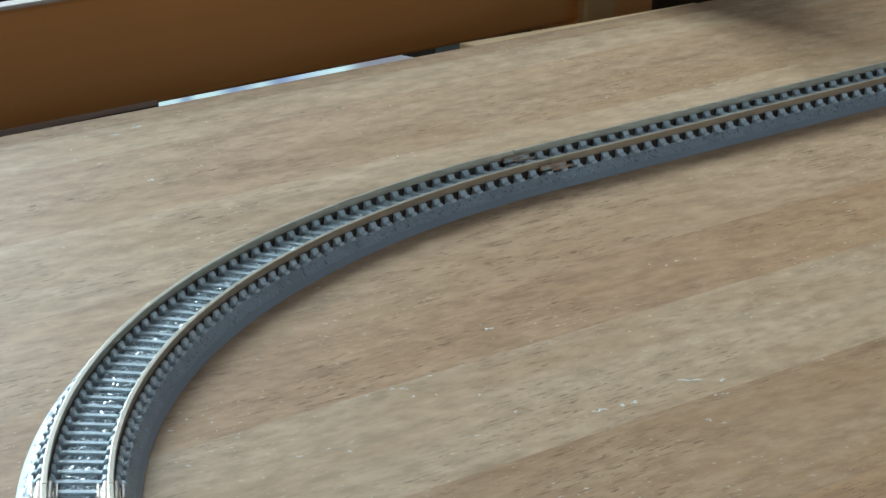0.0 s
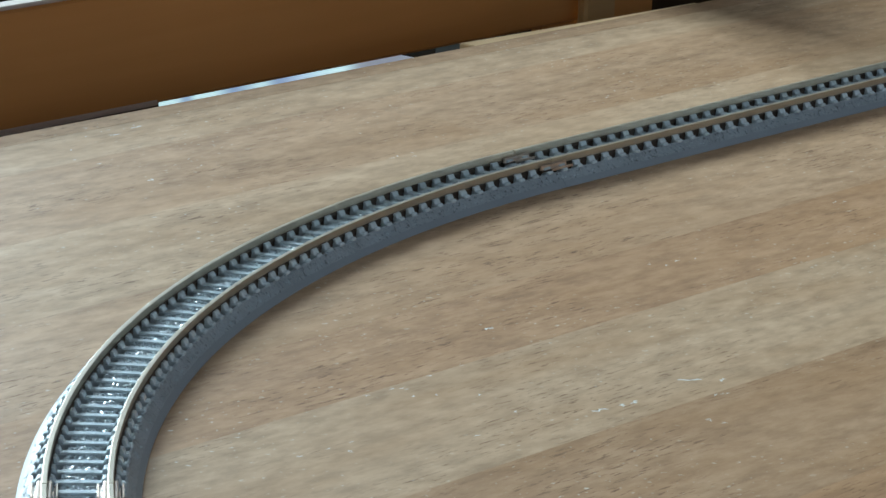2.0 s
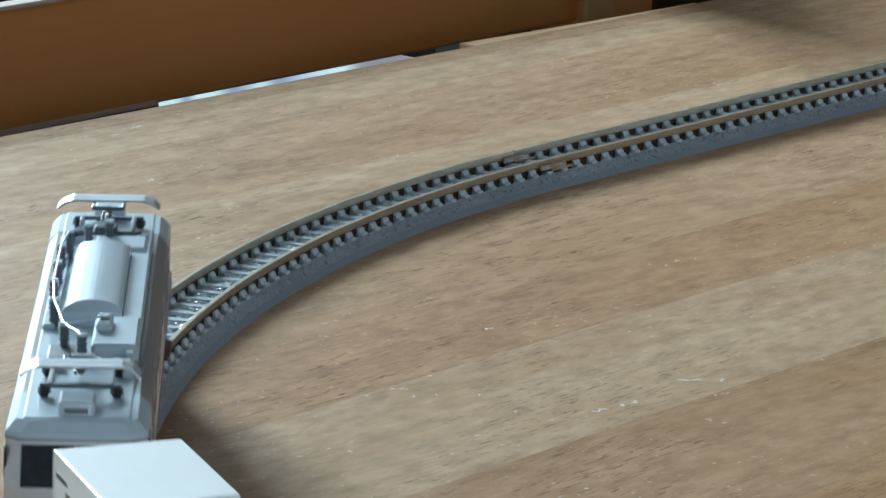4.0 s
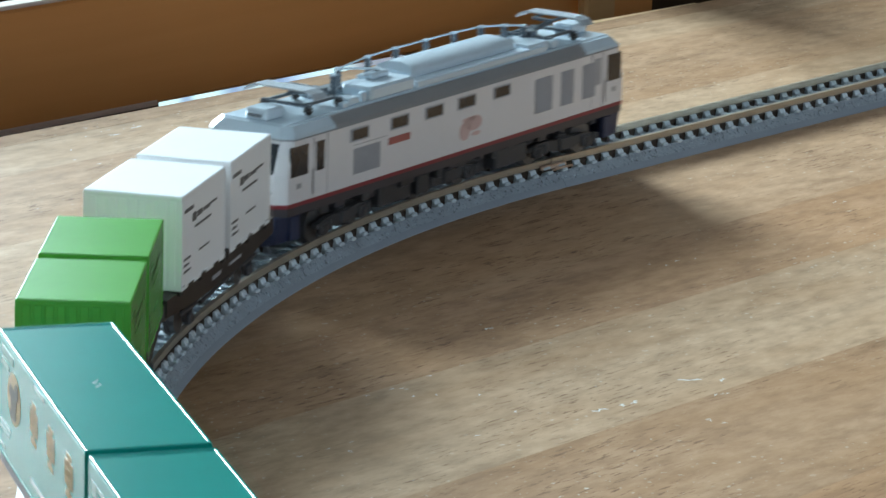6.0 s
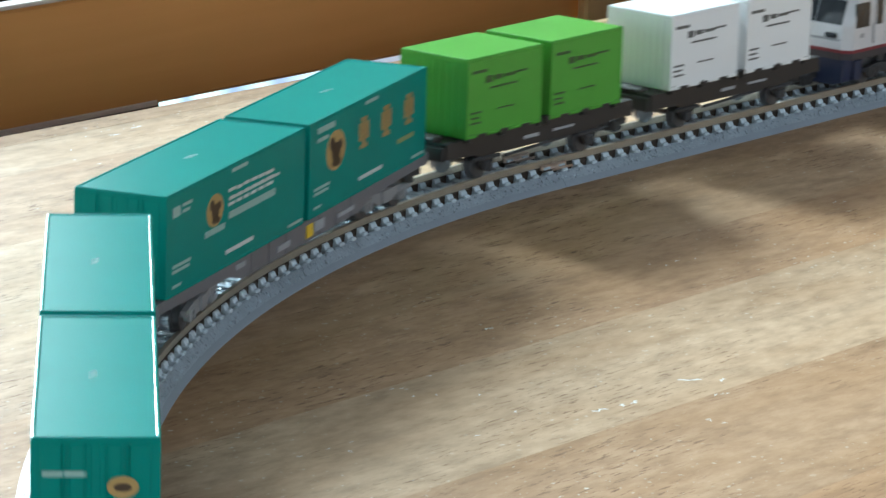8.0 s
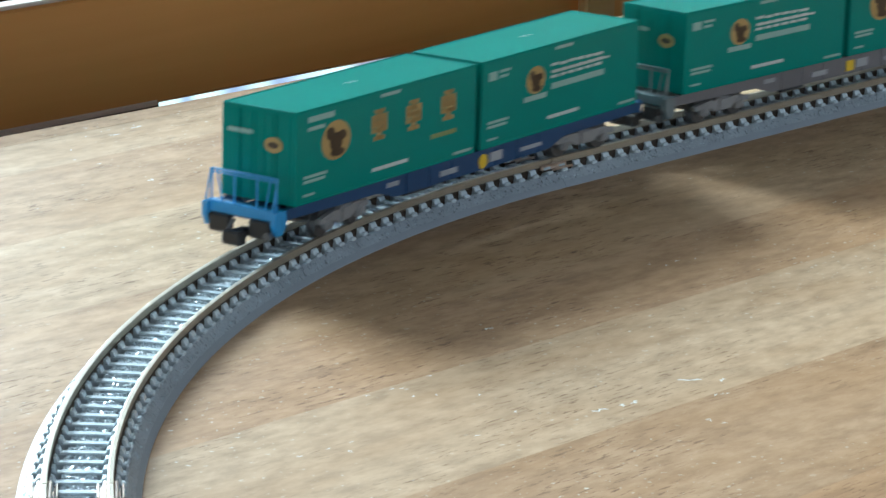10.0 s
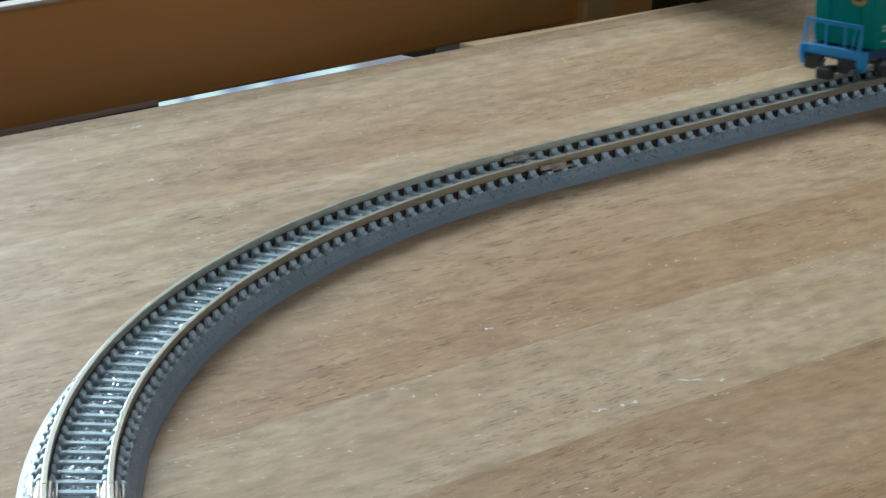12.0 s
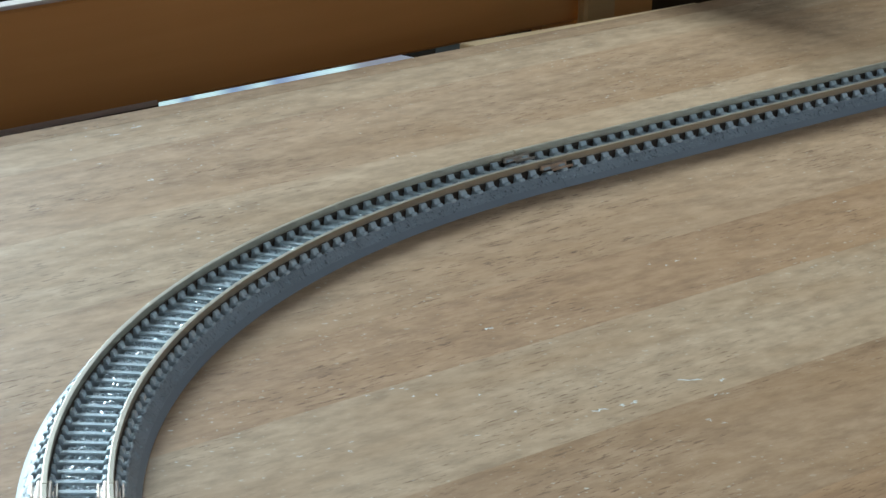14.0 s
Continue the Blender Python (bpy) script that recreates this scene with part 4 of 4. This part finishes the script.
def long_wagon(mat, name_label, railing, patch):
    """An 80-ton flat container wagon: side sills, decks, bogies, brake gear; railing is its end railing's paint."""
    w = new("container_wagon")
    tagged(w, name_label, "wagon", group="wagons of the train")
    for sgn in (-1, 1):
        y0, y1 = sorted((sgn * 8.0, sgn * 6.9))
        part("side_sill", prism([(-64.5, 5.9), (-64.5, 7.9), (64.5, 7.9), (64.5, 5.9), (34, 5.6), (28, 3.9), (-28, 3.9), (-34, 5.6)], "y", y0, y1), mat, w)
        for x in (-24, -16, -8, 8, 16, 24):
            part("sill_rib", box(x - 0.25, x + 0.25, min(sgn * 7.9, sgn * 8.15), max(sgn * 7.9, sgn * 8.15), 4.0, 7.8), mat, w)
        yd = sorted((sgn * 7.95, sgn * 8.2))
        part("yellow_patch", disc(3.0, yd[0], 5.6, 1.5, 1.5, 0.25) if patch == "round" else box(1.5, 4.5, yd[0], yd[1], 4.6, 7.0), SIGNAL_YELLOW, w, "yellow warning patch")
        for x0, x1, z0, z1 in ((5.5, 10.0, 5.0, 6.9), (-12.5, -6.5, 5.1, 6.2), (-31, -27, 6.2, 7.1), (17, 25, 5.2, 6.0)):
            part("lettering_bar", box(x0, x1, yd[0], yd[1], z0, z1), KOKI_PALE, w)
        part("brake_cylinder", tube((-20, sgn * 4.5, 3.4), (-12, sgn * 4.5, 3.4), 1.3, n=14), BOGIE_GREY, w)
        for x in (-60.5, -31.5, -30, 30, 31.5, 60.5):
            part("twist_lock", box(x - 0.9, x + 0.9, min(sgn * 6.4, sgn * 7.9), max(sgn * 6.4, sgn * 7.9), 7.8, 8.15, 0.1), BLACK, w)
    part("centre_sill", box(-64, 64, -2.4, 2.4, 4.8, 7.6, 0.2), mat, w)
    for x in (-63.6, -46, -31, -16, 0, 16, 31, 46, 63.6):
        part("cross_beam", box(x - 0.9, x + 0.9, -7.0, 7.0, 5.8, 7.7, 0.1), mat, w)
    for end in (-1, 1):
        part("end_beam", box(min(end * 64.2, end * 66), max(end * 64.2, end * 66), -7.8, 7.8, 5.4, 8.0, 0.25), mat, w)
        coupler(end * 65, end, w)
    x = -66.4
    for y in (-7.9, 7.9):
        part("corner_step", prism([(-68.0, 8.0), (-64.6, 8.0), (-64.6, 4.8), (-65.6, 3.6), (-67.0, 3.4), (-68.0, 5.4)], "y", y - 0.6, y + 0.6), railing, w, "end corner step")
    part("end_plate", box(-67.2, -66.0, -8.4, 8.4, 6.0, 8.2, 0.2), railing, w)
    for y in (-4.6, 4.6):
        part("end_bracket", box(-68.2, -66.2, y - 2.4, y + 2.4, 2.6, 6.0, 0.4), BLACK, w)
    rail = tube((x, -7.7, 14.1), (x, 7.7, 14.1), 0.24, n=8)
    tube((x, -7.7, 13.5), (x, 7.7, 13.5), 0.18, rail, 8)
    part("railing", rail, railing, w, "end railing")
    for y in (-7.5, -3.0, 2.2, 7.5):
        part("railing_post", tube((x, y, 8.0), (x, y, 14.1), 0.21, n=8), railing, w)
    for sgn in (-1, 1):
        part("railing_brace", tube((x, sgn * 5.0, 8.2), (x, sgn * 6.2, 13.9), 0.19, n=8), railing, w)
        part("railing_brace", tube((x - 1.6, sgn * 7.7, 8.0), (x, sgn * 7.7, 13.9), 0.19, n=8), railing, w)
    part("hose", tube((-68.4, 2.6, 2.6), (-67.0, 1.8, 5.4), 0.45, n=8), WHEEL, w, "pale grey brake hose")
    part("tail_lamp", tube((-67.2, -6.8, 3.4), (-68.6, -6.8, 3.4), 0.8, n=12), WHEEL, w)
    gear = [(bogie(w, 6.6, 2.85, BOGIE_LIGHT, 7.0, False), at) for at in (-45.0, 45.0)]
    return w, gear


KOKI_PALE = plain("pale_grey_print", (0.34, 0.35, 0.38), 0.45)
BOGIE_LIGHT = plain("mid_grey_bogie_plastic", (0.24, 0.235, 0.24), 0.42)


def short_wagon():
    w = new("container_wagon")
    tagged(w, "brown-black four-wheel container wagon on the model track", "wagon", group="wagons of the train")
    part("deck", box(-31.5, 31.5, -7.6, 7.6, 8.2, 9.5, 0.2), SOOT, w)
    for sgn in (-1, 1):
        y0, y1 = sorted((sgn * 7.9, sgn * 6.9))
        part("side_sill", prism([(-31.5, 6.4), (-31.5, 9.4), (31.5, 9.4), (31.5, 6.4), (12, 5.2), (-12, 5.2)], "y", y0, y1), SOOT, w)
        for x in (-25, -14, -1.2, 1.2, 14, 25):
            part("securing_bracket", box(x - 0.9, x + 0.9, min(sgn * 7.2, sgn * 8.7), max(sgn * 7.2, sgn * 8.7), 8.8, 10.7, 0.25), BLACK, w)
        for x in (-17.5, 17.5):
            part("axle_guard", prism([(x - 4.0, 6.6), (x - 1.4, 2.2), (x + 1.4, 2.2), (x + 4.0, 6.6)], "y", sgn * 6.9 - 0.4, sgn * 6.9 + 0.4), SOOT, w)
            ab = box(x - 1.3, x + 1.3, sgn * 7.3 - 0.7, sgn * 7.3 + 0.7, 1.9, 4.0, 0.3)
            box(x - 4.6, x + 4.6, sgn * 7.3 - 0.35, sgn * 7.3 + 0.35, 4.2, 5.0, 0.2, ab)
            part("axle_box", ab, BOGIE_GREY, w)
        part("lettering_bar", box(-6, -1, min(sgn * 7.85, sgn * 8.0), max(sgn * 7.85, sgn * 8.0), 6.7, 7.4), KOKI_PALE, w)
        part("lettering_bar", box(4, 11, min(sgn * 7.85, sgn * 8.0), max(sgn * 7.85, sgn * 8.0), 6.9, 7.4), KOKI_PALE, w)
        part("brake_lever", tube((-12, sgn * 7.6, 4.2), (10, sgn * 7.6, 5.0), 0.35, n=6), BOGIE_GREY, w)
    part("centre_sill", box(-31, 31, -2.2, 2.2, 5.2, 8.4, 0.2), SOOT, w)
    for x in (-17.5, 17.5):
        wheelset(x, 2.85, w)
    for end in (-1, 1):
        part("end_beam", box(min(end * 31, end * 32.4), max(end * 31, end * 32.4), -7.6, 7.6, 5.8, 8.8, 0.2), SOOT, w)
        part("buffer_block", box(min(end * 29, end * 32), max(end * 29, end * 32), -5, 5, 9.4, 10.4, 0.3), SOOT, w)
        coupler(end * 31, end, w)
    return w


# ---- train: put together ----
CARS = {"loco": (275.0, 41.0), "white": (171.3, 17.5), "lime": (101.5, 17.5), "teal": (0.0, 45.0), "last": (-139.15, 45.0)}
loco, loco_gear = locomotive()
FOLLOW, BOGIES = {"loco": [(loco, 0.0)]}, {"loco": loco_gear}
for key, mat, label, ink in (("white", WHITE, "white model container with ribbed ends and black lettering bars", DARK_PRINT), ("lime", LIME, "lime green model container with ribbed ends and dark lettering bars", GREEN_PRINT)):
    box_a = short_container(mat, 24.7, 17.3, 9.7, 26.1, label, ink)
    box_b = copy_thing(box_a, Matrix())
    FOLLOW[key] = [(short_wagon(), 0.0), (box_a, -13.9), (box_b, 13.9)]
for key, mat, label, railing, patch, order in (("teal", KOKI_GREY, "long grey container wagon with yellow patch and pale lettering bars", RAIL_GREY, "square", (2, 1)), ("last", KOKI_BLUE, "long blue container wagon with bright blue end railing", RAIL_BLUE, "round", (1, 2))):
    wagon, gear = long_wagon(mat, label, railing, patch)
    BOGIES[key] = gear
    FOLLOW[key] = [(wagon, 0.0), (teal_container(order[0], 60.9, 17.2, 8.15, 26.1), -31.55), (teal_container(order[1], 60.9, 17.2, 8.15, 26.1), 31.55)]


# ---- movement ----


RUN = [(0.0, -910.0), (4.3, -481.0), (5.0, -414.0), (6.5, -267.8), (7.5, -161.9), (8.5, -56.6), (9.0, -4.5), (11.3, 242.9), (14.0, 527.0)]


def run(t):
    """How far along the line the middle of the first teal wagon stands."""
    for (ta, sa), (tb, sb) in zip(RUN, RUN[1:]):
        if t <= tb:
            return sa + (sb - sa) * (t - ta) / (tb - ta)
    return RUN[-1][1]


def car_pose(s, pivot):
    """A car's middle and heading, its pivots running a little to the outside on the curve."""
    ends = [line(p, 0.35 * min(1.0, max(0.0, -p / 60))) for p in (s - pivot, s + pivot)]
    (ax, ay, _), (bx, by, _) = ends
    return (ax + bx) / 2, (ay + by) / 2, math.atan2(by - ay, bx - ax)


def motions():
    times = [0.25 * k for k in range(57)]
    for key, things in FOLLOW.items():
        ahead, pivot = CARS[key]
        for thing, along in things:
            rows = []
            for t in times:
                x, y, a = car_pose(run(t) + ahead, pivot)
                rows.append((t, pose((x + along * math.cos(a)) * MM, (y + along * math.sin(a)) * MM, RAIL_TOP * MM, 0, 0, math.degrees(a))))
            walk(thing, rows)
        for gear, at in BOGIES.get(key, ()):
            rows = []
            for t in times:
                x, y, a = car_pose(run(t) + ahead, pivot)
                bx, by, b = line(run(t) + ahead + at)
                inside = pose(x * MM, y * MM, 0, 0, 0, math.degrees(a)).inverted() @ pose(bx * MM, by * MM, 0, 0, 0, math.degrees(b))
                rows.append((t, inside))
            walk(gear, rows)


motions()
